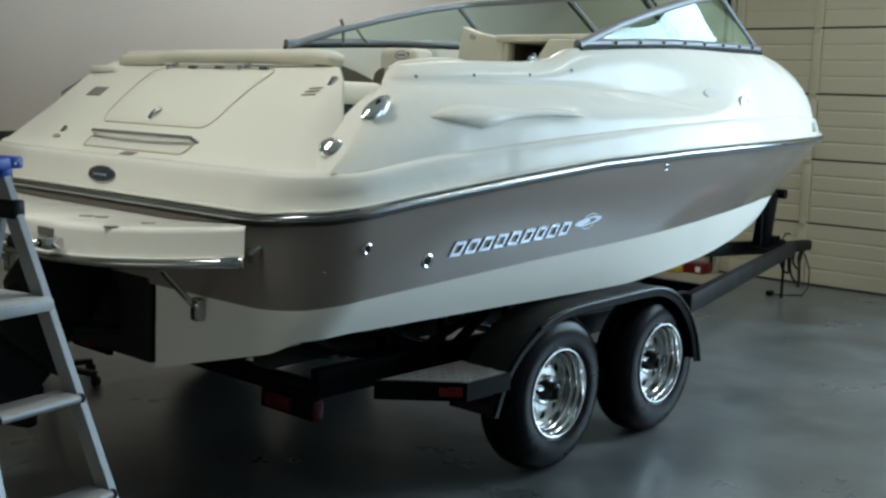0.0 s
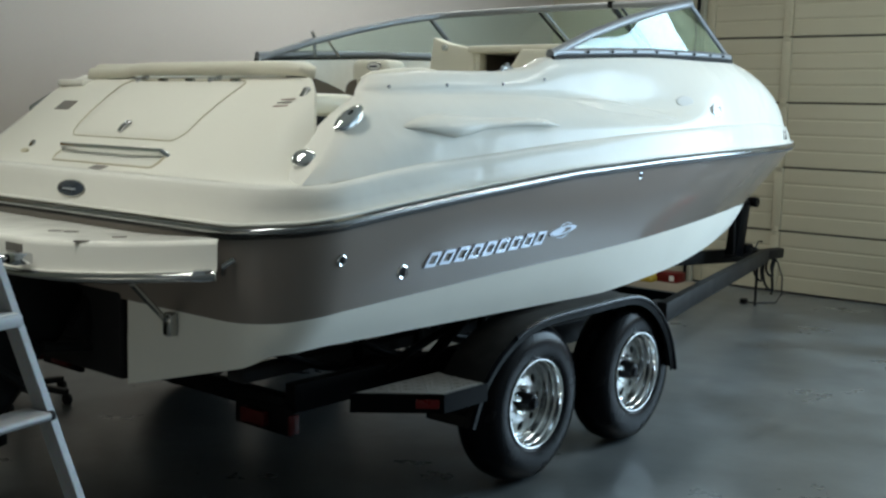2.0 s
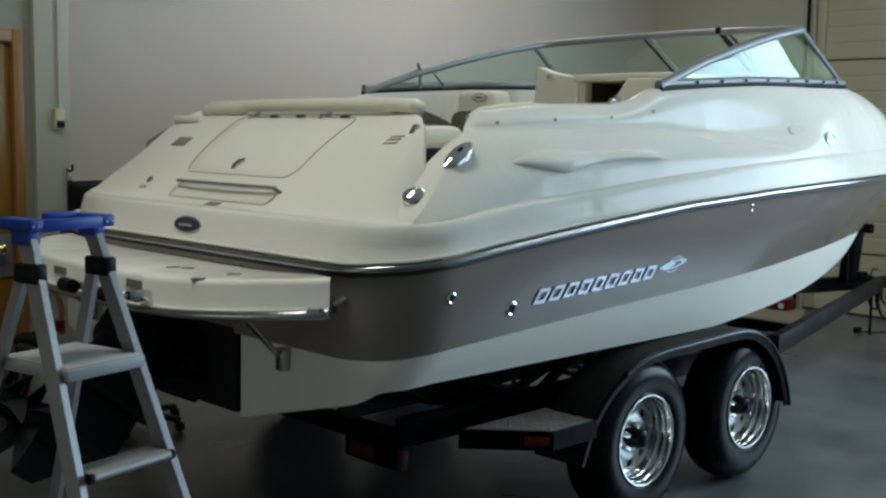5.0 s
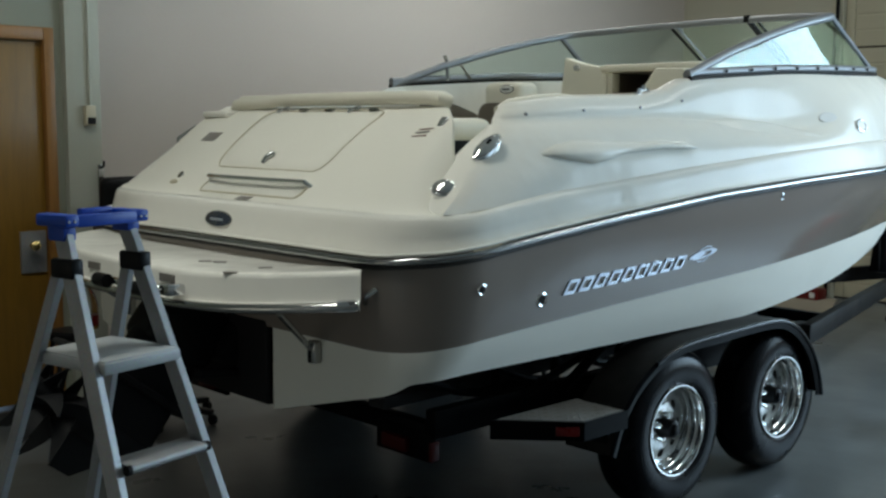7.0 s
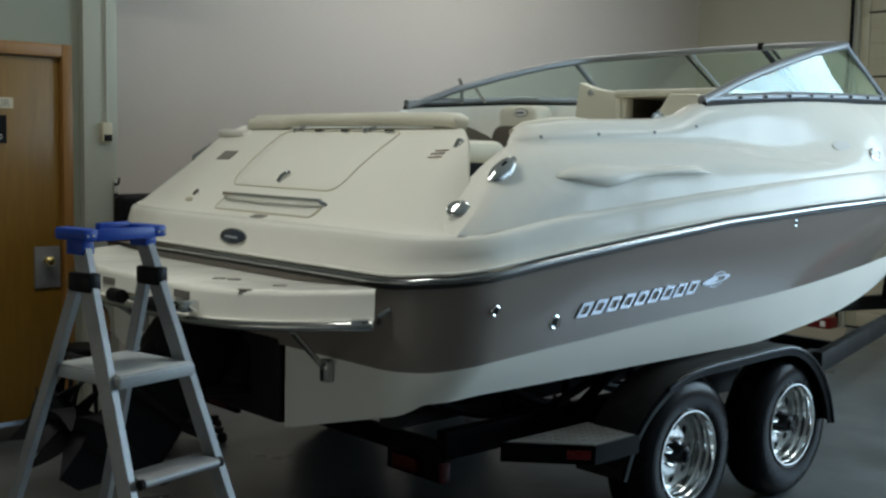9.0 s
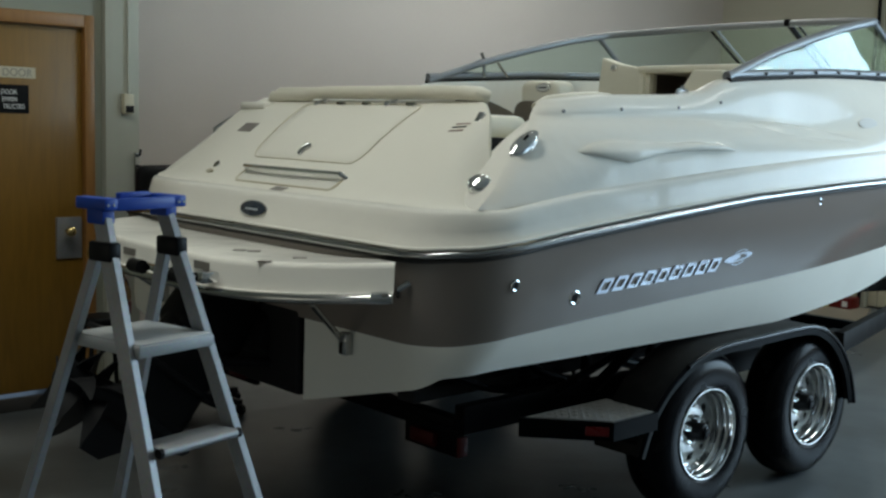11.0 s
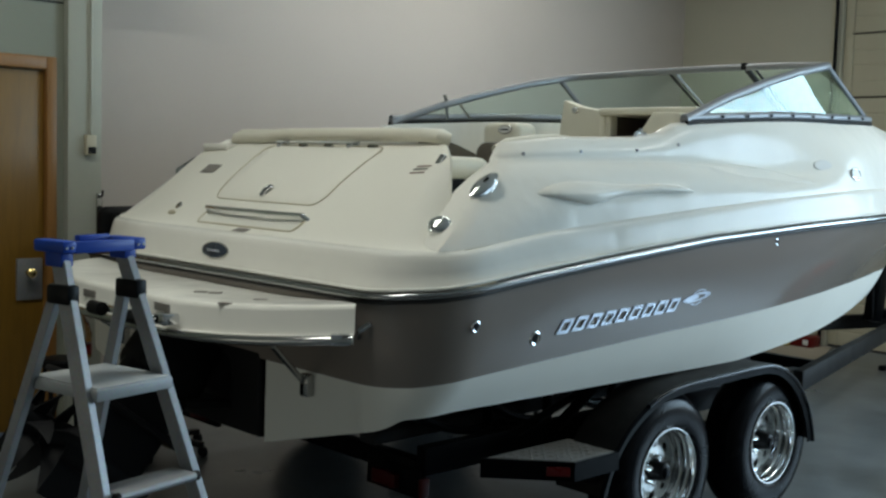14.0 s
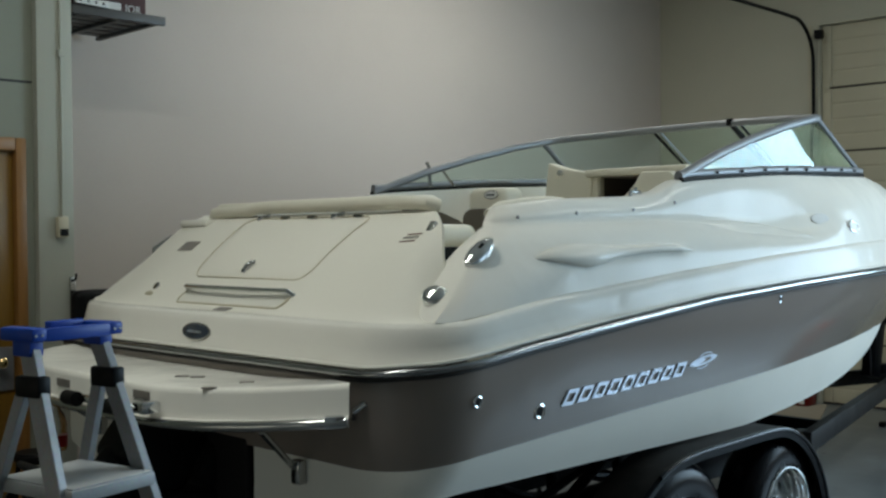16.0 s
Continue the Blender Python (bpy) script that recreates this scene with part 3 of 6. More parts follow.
def offset_out(pts, d, dz=0.0):
    out = []
    for p in pts:
        k = Vector((p.x - 1.5, p.y * 2.2, 0)).normalized() if p.x > 1.5 else Vector((0, -1 if p.y < 0 else 1, 0)) if p.x > -1.2 else Vector(((p.x + 1.16) * 4.5, p.y - math.copysign(0.97, p.y) if abs(p.y) > 0.97 else 0, 0)).normalized()
        out.append(p + k * d + Vector((0, 0, dz)))
    return out


RAIL_STEEL = surface("rail_steel", (0.32, 0.325, 0.33), 0.17, metal=1.0, vary=0.12, scale=3, rough_vary=0.10)
part("rub_rail", tube(offset_out(ring_of(line(RAIL_Z, 0.012, **RAIL)), 0.009), 0.012, 10, closed=True), RAIL_STEEL, boat, "polished steel rub rail")
ridge = [boot_line[i].lerp(rail_line[i], 0.13) + Vector((0, -0.0012, 0)) for i in range(34, NS + 2)]
part("hull_ridge", tube(ridge, 0.0030, 8), TAUPE, boat, "thin moulded ridge along the side")
part("hull_ridge", tube([Vector((p.x, -p.y, p.z)) for p in ridge], 0.0030, 8), TAUPE, boat)
part("rail_gasket", tube(offset_out(ring_of(line(RAIL_Z, -0.007, **RAIL)), 0.003), 0.0065, 8, closed=True), DARK, boat, "dark gasket under the rub rail")
part("rail_moulding", tube(offset_out(ring_of(line(RAIL_Z, 0.034, **RAIL)), -0.002), 0.007, 8, closed=True), GELCOAT, boat, "thin white rail bead")

# ---- boat deck ----
d0 = line(RAIL_Z, 0.03, hb=1.258, xs=-1.45, xb=4.89)
d1 = line(RAIL_Z, 0.065, hb=1.245, xs=-1.435, xb=4.87)
d2 = line(CREASE_Z, -0.004, hb=1.232, xs=-1.414, xb=4.83, r=0.29)
d3 = line(CREASE_Z, 0.007, hb=1.226, xs=-1.406, xb=4.82, r=0.285)
d4 = line(CREASE_Z, 0.013, hb=1.212, xs=-1.384, xb=4.80, r=0.27)
deck = bmesh.new()
grid([d0, d1, *blend_lines(d1, d2, 4, 0.003)[1:], d3, d4], deck)
# gunwale side above the crease, from the raked aft end forward


def tuck(pts, amount=0.045, run=0.34):
    """Rounds the aft end of a side line inwards."""
    x0 = pts[-1].x
    return [Vector((p.x, p.y + amount * max(0, 1 - (p.x - x0) / run) ** 2.2, p.z)) for p in pts]


g0 = line(CREASE_Z, 0.013, hb=1.212, xs=0, xb=4.80, aft=-1.29)
g1 = line(UPPER_Z, -0.006, hb=1.094, xs=0, xb=4.66, aft=-0.865)
g2 = line(UPPER_Z, 0.008, hb=1.056, xs=0, xb=4.64, aft=-0.835)
g3 = line(TOP_Z, -0.012, hb=1.022, xs=0, xb=4.58, aft=-0.785)
g4 = line(TOP_Z, 0.0, hb=1.005, xs=0, xb=4.56, aft=-0.775)
g5 = line(TOP_Z, 0.002, hb=0.965, xs=0, xb=4.50, aft=-0.770)
g0, g1, g2, g3, g4 = tuck(g0, 0.04), tuck(g1), tuck(g2), tuck(g3, 0.04), tuck(g4, 0.03)


def bulge(t, out, rise):
    """A line between crease and shoulder, rounded outwards forward of the raked end."""
    return [p.lerp(q, t) + Vector((0, -0.012 - (out - 0.012) * smooth01(-1.15, -0.75, p.x), rise)) for p, q in zip(g0, g1)]


mid1, mid, mid2 = bulge(0.25, 0.025, 0.005), bulge(0.5, 0.036, 0.008), bulge(0.75, 0.032, 0.010)


def fair(row, t):
    """Forward of the helm the side becomes one smooth curve from the crease to the top."""
    out = []
    for p, a, b in zip(row, g0, g4):
        k = smooth01(0.75, 2.0, p.x)
        q = a.lerp(b, t) + Vector((0, -0.040, 0.030)) * math.sin(math.pi * t) * (0.3 + 0.7 * min(1, abs(a.y)))
        out.append(p.lerp(q, k))
    return out


up1, up2, up3 = [[p.lerp(q, t) + Vector((0, -0.012 * math.sin(math.pi * t), 0)) for p, q in zip(g2, g3)] for t in (0.25, 0.5, 0.75)]
mid1, mid, mid2, g1, g2, up1, up2, up3, g3 = [fair(r, t) for r, t in ((mid1, 0.06), (mid, 0.13), (mid2, 0.20), (g1, 0.28), (g2, 0.37), (up1, 0.52), (up2, 0.67), (up3, 0.82), (g3, 0.95))]
SIDE_ROWS = [g0, mid1, mid, mid2, g1, g2, up1, up2, up3, g3, g4, g5]
grid(SIDE_ROWS, deck)
# inner wall of the gunwale and the raked aft shoulder
gi = [Vector((p.x, p.y * 0.985, 0.98)) if p.x < 2.6 else p.copy() for p in g5]
grid([g5, gi], deck)
aft = [r[-1] for r in SIDE_ROWS]
grid([aft, [Vector((p.x + 0.01 - 0.035 * math.sin(math.pi * k / 11), p.y * (1 - k / 11) - 0.945 * (k / 11), p.z)) for k, p in enumerate(aft)],
      [Vector((p.x + 0.03, -0.935, p.z - 0.004)) for p in aft]], deck)
# foredeck
fore = [p for p in g5 if p.x > 2.36]
grid([fore, [Vector((p.x, p.y * 0.75, p.z + 0.020)) for p in fore], [Vector((p.x, p.y * 0.4, p.z + 0.035)) for p in fore],
      [Vector((p.x, 0, p.z + 0.04)) for p in fore]], deck)
mirrored(deck)
port_quarter(deck)
DECK_TREE = BVHTree.FromBMesh(deck)
part("deck", deck, GELCOAT, boat, "glossy white moulded deck").data.set_sharp_from_angle(angle=radians(80))

# stern hump with the engine hatch
HUMP = [(-1.39, 1.319), (-1.34, 1.334), (-1.27, 1.385), (-1.20, 1.442), (-1.10, 1.530), (-1.00, 1.605), (-0.92, 1.655), (-0.85, 1.690), (-0.80, 1.700)]


def hump_z(x, y):
    base = 1.3195 + 0.03 * max(0, x + 1.36)
    h = lerp(x, HUMP)
    if y < 0:
        k = smooth01(-1.14, -0.86, y)
    else:
        k = smooth01(1.24, 0.92, y)
    return base + (h - base) * k


def hump_end(y):
    """Forward end of the stern deck, cut back for the walk-through to starboard."""
    return lerp(y, [(-1.20, -1.18), (-0.95, -1.03), (-0.86, -0.945), (-0.72, -0.835), (-0.68, -0.82), (1.2, -0.82)])


hump = bmesh.new()
xs_h = [-1.39 + 0.57 * i / 30 for i in range(31)]
ys_h = [-1.195 + 2.39 * j / 76 for j in range(77)]
sm = {}
for i, x in enumerate(xs_h):
    for j, y in enumerate(ys_h):
        x = -1.39 + (hump_end(y) + 1.39) * i / 30
        sm[i, j] = sum(hump_z(min(-0.8, max(-1.39, x + a)), y) for a in (-0.03, -0.015, 0, 0.015, 0.03)) / 5


def inside(x, y):
    """Keeps a stern deck point within the rounded corners."""
    k = abs(y) - 0.94
    return max(x, -1.114 - math.sqrt(max(0.0, 0.27 ** 2 - max(0, k) ** 2)) - 0.004)


grid([[Vector((inside(-1.39 + (hump_end(y) + 1.39) * i / 30, y), y, sm[i, j])) for j, y in enumerate(ys_h)] for i, x in enumerate(xs_h)], hump)
end = [Vector((hump_end(y), y, sm[30, j])) for j, y in enumerate(ys_h)]
grid([end, [Vector((p.x + 0.012, p.y, p.z - 0.01)) for p in end], [Vector((p.x + 0.015, p.y, 0.98)) for p in end]], hump)
port_quarter(hump)
part("stern_deck", hump, SATIN_GEL, boat, "white moulded stern deck over the engine")


def on_hump(x, y, dz=0.0):
    return Vector((x, y, hump_z(x, y) + dz))


def hump_patch(name, outline_xy, material, dz, thick, label=""):
    """A thin plate that follows the stern deck inside a rounded outline."""
    bm = bmesh.new()
    cx = sum(p[0] for p in outline_xy) / len(outline_xy)
    cy = sum(p[1] for p in outline_xy) / len(outline_xy)
    rings = []
    for k in (1.0, 0.985, 0.8, 0.6, 0.4, 0.2):
        d = dz if k < 0.99 else dz - thick
        rings.append([bm.verts.new(on_hump(cx + (x - cx) * k, cy + (y - cy) * k, d)) for x, y in outline_xy])
    n = len(outline_xy)
    for a, b in zip(rings, rings[1:]):
        for i in range(n):
            bm.faces.new((a[i], a[(i + 1) % n], b[(i + 1) % n], b[i]))
    bm.faces.new(rings[-1])
    return part(name, bm, material, boat, label)


def rounded(x0, x1, y0, y1, r, skew=0.0, n=6, seg=10):
    pts = []
    for cx, cy, a0 in ((x1 - r, y1 - r, 0), (x0 + r, y1 - r, 90), (x0 + r, y0 + r, 180), (x1 - r, y0 + r, 270)):
        for i in range(n + 1):
            a = radians(a0 + 90 * i / n)
            x, y = cx + r * math.cos(a), cy + r * math.sin(a)
            pts.append((x, y + skew * (x - x0) / (x1 - x0) * (1 if y > (y0 + y1) / 2 else -1)))
    out = []
    for a, b in zip(pts, pts[1:] + pts[:1]):
        m = max(1, int(math.hypot(b[0] - a[0], b[1] - a[1]) / 0.05))
        out += [(a[0] + (b[0] - a[0]) * i / m, a[1] + (b[1] - a[1]) * i / m) for i in range(m)]
    return out


hump_patch("engine_hatch", rounded(-1.20, -0.885, -0.385, 0.36, 0.05, 0.035), SATIN_GEL, 0.003, 0.005, "white engine hatch lid with a dark seam")
part("hatch_seam", tube([on_hump(x, y, 0.003) for x, y in rounded(-1.207, -0.878, -0.392, 0.367, 0.055, 0.035)], 0.0022, 6, closed=True), BEIGE, boat, "thin dark seam round the hatch")


# ---- trailer ----
trailer = thing("boat_trailer", "black tandem-axle boat trailer with chrome wheels", "trailer")
for s in (-1, 1):
    b = beam((-1.05, s * 0.86, 0.50), (1.75, s * 0.86, 0.50), 0.055, 0.11, bm=bmesh.new())
    part("side_rail", b, BLACK_PAINT, trailer)
    for x in (-0.75, -0.35, 0.35, 1.25, 1.9):
        part("bunk_post", beam((x, s * 0.58, 0.40), (x, s * 0.58, 0.53), 0.05, 0.012), BLACK_PAINT, trailer)
    part("tongue_rail", beam((1.66, s * 0.92, 0.50), (5.02, s * 0.045, 0.455), 0.055, 0.11), DUSTY_BLACK, trailer)
for x in (-1.02, -0.25, 1.1, 2.6):
    part("crossmember", beam((x, -0.83, 0.46 if x < 2 else 0.43), (x, 0.83, 0.46 if x < 2 else 0.43), 0.06, 0.07) if x < 2 else beam((x, -0.62, 0.42), (x, 0.62, 0.42), 0.06, 0.07), BLACK_PAINT, trailer)
part("coupler", beam((4.95, 0, 0.455), (5.42, 0, 0.44), 0.09, 0.09, 0.02), DUSTY_BLACK, trailer)
part("winch_post", beam((4.50, 0, 0.49), (4.585, 0, 0.90), 0.10, 0.13, up=(1, 0, 0)), BLACK_PAINT, trailer)
part("bow_roller", rod((4.74, -0.07, 0.915), (4.74, 0.07, 0.915), 0.04), RUBBER, trailer)
part("post_arm", beam((4.55, 0, 0.875), (4.74, 0, 0.905), 0.05, 0.05), BLACK_PAINT, trailer)
for s in (-1, 1):
    part("bunk", beam((-1.10, s * 0.60, 0.545), (1.75, s * 0.53, 0.545), 0.10, 0.05, 0.01), CARPET, trailer)
for x in (0.020, 0.862):
    part("axle", rod((x, -1.10, 0.350), (x, 1.10, 0.350), 0.035), BLACK_PAINT, trailer)


FENDER = [(-0.505, 0.36), (-0.465, 0.46), (-0.405, 0.55), (-0.31, 0.635), (-0.17, 0.708), (0.0, 0.742), (0.30, 0.747), (0.60, 0.754), (0.76, 0.748), (0.90, 0.698), (1.015, 0.605), (1.09, 0.505), (1.135, 0.40), (1.15, 0.335)]


def rounded_path(pts, times=3):
    """Cuts the corners of an open path."""
    for _ in range(times):
        pts = [pts[0]] + [q for a, b in zip(pts, pts[1:]) for q in ((a[0] * 0.75 + b[0] * 0.25, a[1] * 0.75 + b[1] * 0.25), (a[0] * 0.25 + b[0] * 0.75, a[1] * 0.25 + b[1] * 0.75))] + [pts[-1]]
    return pts


FENDER_LINE = rounded_path(FENDER)


def fender(s, section):
    """A strip of the fender, given as (y, drop) across it."""
    bm = bmesh.new()
    last = len(FENDER_LINE) - 1
    turn = []
    for i in range(last + 1):
        a, b = FENDER_LINE[max(0, i - 1)], FENDER_LINE[min(last, i + 1)]
        ln = math.hypot(b[0] - a[0], b[1] - a[1])
        turn.append((-(b[1] - a[1]) / ln, (b[0] - a[0]) / ln))
    rows = [[Vector((x + dz * nx, s * y, z + dz * nz)) for (x, z), (nx, nz) in zip(FENDER_LINE, turn)] for y, dz in section]
    thicken(grid(rows, bm), 0.006)
    return bm


STEP = [(-0.905, 1.03), (-0.665, 1.29), (-0.40, 1.29), (-0.40, 1.03)]


def slab_of(xy, s, z0, z1):
    """A flat plate of plan outline xy on the side s."""
    bm = bmesh.new()
    f = bm.faces.new([bm.verts.new((x, s * y, z0)) for x, y in xy])
    g = bmesh.ops.extrude_face_region(bm, geom=[f])
    bmesh.ops.translate(bm, vec=(0, 0, z1 - z0), verts=[v for v in g["geom"] if isinstance(v, bmesh.types.BMVert)])
    return bm


for s in (-1, 1):
    f = part("fender", fender(s, ((1.278, -0.004), (1.26, 0.0), (1.075, 0.0), (1.070, -0.012))), DUSTY_BLACK, trailer, "black rounded tandem fender with a glossy edge")
    part("fender_skirt", fender(s, ((1.285, -0.045), (1.29, -0.02), (1.279, -0.0045))), BLACK_PAINT, f, "black skirt")
    part("fender_edge", tube([Vector((x, s * 1.286, z - 0.010)) for x, z in FENDER_LINE if x > -0.22], 0.011, 10), GLOSS_BLACK, f, "glossy black rolled edge")
    y0, y1 = sorted((s * 1.285, s * 0.93))
    st = part("step", slab_of(STEP, s, 0.450, 0.522), BLACK_PAINT, trailer, "black box step ahead of the wheel")
    part("tread_plate", slab_of([(-0.878, 1.04), (-0.66, 1.278), (-0.41, 1.278), (-0.41, 1.04)], s, 0.521, 0.5245), TREADPLATE, st, "worn diamond-plate tread")
    dm = bmesh.new()
    for i in range(12):
        for j in range(9):
            a = radians(45 if (i + j) % 2 else -45)
            c = Vector((-0.815 + i * 0.035, y0 + 0.035 + j * 0.036, 0.5245))
            if abs(c.y) < 1.055 or abs(c.y) > 1.262 or c.x < -0.855 + (abs(c.y) - 1.04) * 0.92:
                continue
            u, v = Vector((math.cos(a), math.sin(a), 0)) * 0.017, Vector((-math.sin(a), math.cos(a), 0)) * 0.0060
            pts = [dm.verts.new(c + q) for q in (u, v, -u, -v)]
            top = dm.verts.new(c + Vector((0, 0, 0.005)))
            for k in range(4):
                dm.faces.new((pts[k], pts[(k + 1) % 4], top))
    tagged(part("tread_pattern", dm, TREADPLATE, st, smooth=False), kind="stuff")
    part("marker_lamp", beam((-0.742, s * 1.216, 0.488), (-0.682, s * 1.280, 0.488), 0.010, 0.034, 0.002), RED_LENS, st, "red marker lamp")
    part("step_bracket", beam((-0.46, s * 1.05, 0.40), (-0.46, s * 1.26, 0.40), 0.06, 0.10), BLACK_PAINT, st)
    part("tail_lamp", box((-1.085, s * 0.68 - 0.07, 0.372), (-1.055, s * 0.68 + 0.07, 0.428), 0.006), TAIL_LENS, trailer, "red rectangular tail lamp")
    part("tail_lamp_side", box((-1.07, s * 0.875 - 0.006, 0.36), (-1.02, s * 0.875 + 0.006, 0.435), 0.004), TAIL_LENS, trailer, "narrow red side reflector")
    part("lamp_bracket", box((-1.055, min(s * 0.55, s * 0.87), 0.35), (-1.03, max(s * 0.55, s * 0.87), 0.46), 0.004), BLACK_PAINT, trailer)
    part("fender_lamp", box((1.152, s * 1.262 - 0.012, 0.36), (1.172, s * 1.262 + 0.012, 0.395), 0.004), RED_LENS, trailer, "small amber-red fender lamp")


def wheel_meshes():
    tyre = [(0.200, -0.080), (0.215, -0.086), (0.268, -0.092), (0.322, -0.088), (0.355, -0.072), (0.372, -0.046), (0.3785, 0.0), (0.372, 0.052), (0.355, 0.082), (0.322, 0.102), (0.268, 0.108), (0.225, 0.104), (0.212, 0.098), (0.204, 0.090), (0.190, 0.0)]
    bt = lathe(tyre, 56, close=True)
    rim = [(0.207, 0.098), (0.211, 0.101), (0.209, 0.105), (0.203, 0.104), (0.199, 0.094), (0.197, 0.082), (0.191, 0.077), (0.188, 0.066), (0.187, 0.050), (0.181, 0.045), (0.178, 0.034), (0.176, 0.016), (0.170, 0.007), (0.165, 0.004)]
    br = lathe([(0.165, 0.028), (0.18, -0.09), (0.208, -0.1), (0.200, -0.085)] , 56)
    for f in list(br.faces):
        if len(f.verts) > 4:
            br.faces.remove(f)
    lathe_rim = bmesh.new()
    n = 56
    rings = [[lathe_rim.verts.new((r * math.cos(k * math.tau / n), r * math.sin(k * math.tau / n), z)) for k in range(n)] for r, z in rim + [(0.168, -0.01), (0.176, -0.09), (0.205, -0.10)]]
    for p, q in zip(rings, rings[1:]):
        for k in range(n):
            lathe_rim.faces.new((p[k], p[(k + 1) % n], q[(k + 1) % n], q[k]))
    br.free()
    # disc with eight round holes
    bd = bmesh.new()
    holes, hr, hc, r0, r1 = 8, 0.0225, 0.124, 0.080, 0.170

    def dz(r):
        return 0.012 + 0.012 * smooth01(0.16, 0.09, r)
    for h in range(holes):
        a0 = h * math.tau / holes
        wedge = math.pi / holes
        m = 24
        outer, inner, inner2 = [], [], []
        for k in range(m):
            t = k * math.tau / m
            dx, dy = math.cos(t), math.sin(t)
            lo, hi = 0.0, 0.2
            for _ in range(30):
                s = (lo + hi) / 2
                px, py = hc + s * dx, s * dy
                ok = r0 <= math.hypot(px, py) <= r1 and abs(math.atan2(py, px)) <= wedge
                lo, hi = (s, hi) if ok else (lo, s)
            for lst, q in ((outer, lo), (inner, hr)):
                px, py = hc + q * dx, q * dy
                r = math.hypot(px, py)
                a = math.atan2(py, px) + a0
                lst.append(bd.verts.new((r * math.cos(a), r * math.sin(a), dz(r))))
            v = inner[-1].co
            inner2.append(bd.verts.new((v.x, v.y, v.z - 0.02)))
        for k in range(m):
            j = (k + 1) % m
            bd.faces.new((outer[k], outer[j], inner[j], inner[k]))
            bd.faces.new((inner[k], inner[j], inner2[j], inner2[k]))
    bmesh.ops.remove_doubles(bd, verts=bd.verts[:], dist=8e-4)
    cap = lathe([(0.082, 0.021), (0.066, 0.024), (0.046, 0.024), (0.043, 0.070), (0.038, 0.085), (0.030, 0.090), (0.0, 0.091)], 32)
    nut = lathe([(0.0145, 0.0), (0.0145, 0.012), (0.012, 0.024), (0.007, 0.032), (0.0, 0.034)], 10)
    return bt, lathe_rim, bd, cap, nut


def wheel(at, s):
    m = pose(*at, 90 if s < 0 else -90, 0, 0)
    bt, br, bd, cap, nut = wheel_meshes()
    w = part("wheel", bt, RUBBER, trailer, "black trailer tyre on a chrome wheel")
    w.matrix_world = m @ Matrix.Diagonal((0.925, 0.925, 1, 1))
    part("rim", br, RIM_CHROME, w, "polished chrome rim")
    part("disc", bd, WHEEL_DISC, w, "chrome wheel disc with round holes")
    part("hub_cap", cap, BLACK_PLASTIC, w, "dark hub cap")
    part("hub_flange", lathe([(0.084, 0.020), (0.082, 0.0245), (0.066, 0.0275), (0.047, 0.0275), (0.0, 0.0265)], 32), RIM_CHROME, w, "chrome flange round the hub")
    part("hub_plug", lathe([(0.0, 0.088), (0.028, 0.088), (0.028, 0.094), (0.023, 0.097), (0.0, 0.097)], 24), RUBBER, w, "dark rubber hub plug")
    me = mesh_from("lug_nut", nut, RIM_CHROME)
    for k in range(5):
        o = new("lug_nut", me)
        o.parent = w
        a = k * math.tau / 5 + 0.3
        o.location = (0.060 * math.cos(a), 0.060 * math.sin(a), 0.025)
    part("brake_drum", lathe([(0.0, -0.022), (0.14, -0.022), (0.15, -0.03), (0.15, -0.08), (0.0, -0.08)], 24), GRIME, w)
    return w


for x in (0.020, 0.862):
    for s in (-1, 1):
        wheel((x, s * 1.135, 0.350), s)


# ---- boat fittings ----
def disc_on(name, at, normal, rx, rz, thick, material, label="", rim=0.0, rim_mat=None, u=(1, 0, 0)):
    """A rounded oval plate on a surface, rx along u, with an optional rim round it."""
    nv = Vector(normal).normalized()
    uv = Vector(u)
    uv = (uv - nv * uv.dot(nv)).normalized()
    q = Matrix((uv, nv.cross(uv), nv)).transposed().to_4x4()
    m = Matrix.Translation(at) @ q @ Matrix.Diagonal((rx, rz, 1, 1))
    bm = lathe([(1.0, -0.004), (1.0, thick * 0.4), (0.93, thick * 0.85), (0.7, thick), (0.0, thick * 1.1)], 28, None, m)
    o = part(name, bm, material, boat, label)
    if rim:
        pts = [m @ Vector((math.cos(k * math.tau / 32), math.sin(k * math.tau / 32), thick * 0.4)) for k in range(32)]
        part("bezel", tube(pts, rim, 8, closed=True), rim_mat or CHROME, o, "chrome bezel")
    return o


# oval stern fittings on the gunwale's raked shoulder
def dish_on(name, at, normal, rx, rz, deep, label, u):
    """A polished oval fitting: a raised lip round a shallow dished face with a domed middle."""
    nv = Vector(normal).normalized()
    uv = Vector(u)
    uv = (uv - nv * uv.dot(nv)).normalized()
    m = Matrix.Translation(at) @ Matrix((uv, nv.cross(uv), nv)).transposed().to_4x4() @ Matrix.Diagonal((rx, rz, 1, 1))
    prof = [(1.0, -0.024), (1.0, deep * 0.2), (0.97, deep * 0.45), (0.92, deep * 0.5), (0.89, deep * 0.4), (0.86, deep * 0.5), (0.75, deep * 0.72), (0.55, deep * 0.9), (0.3, deep), (0.0, deep * 1.04)]
    return part(name, lathe(prof, 36, None, m), RIM_CHROME, boat, label)


dish_on("oval_vent", (-1.186, -1.070, 1.402), (-0.60, -0.42, 0.68), 0.043, 0.040, 0.018, "polished oval steel fitting", (0.62, -0.72, 0.2))
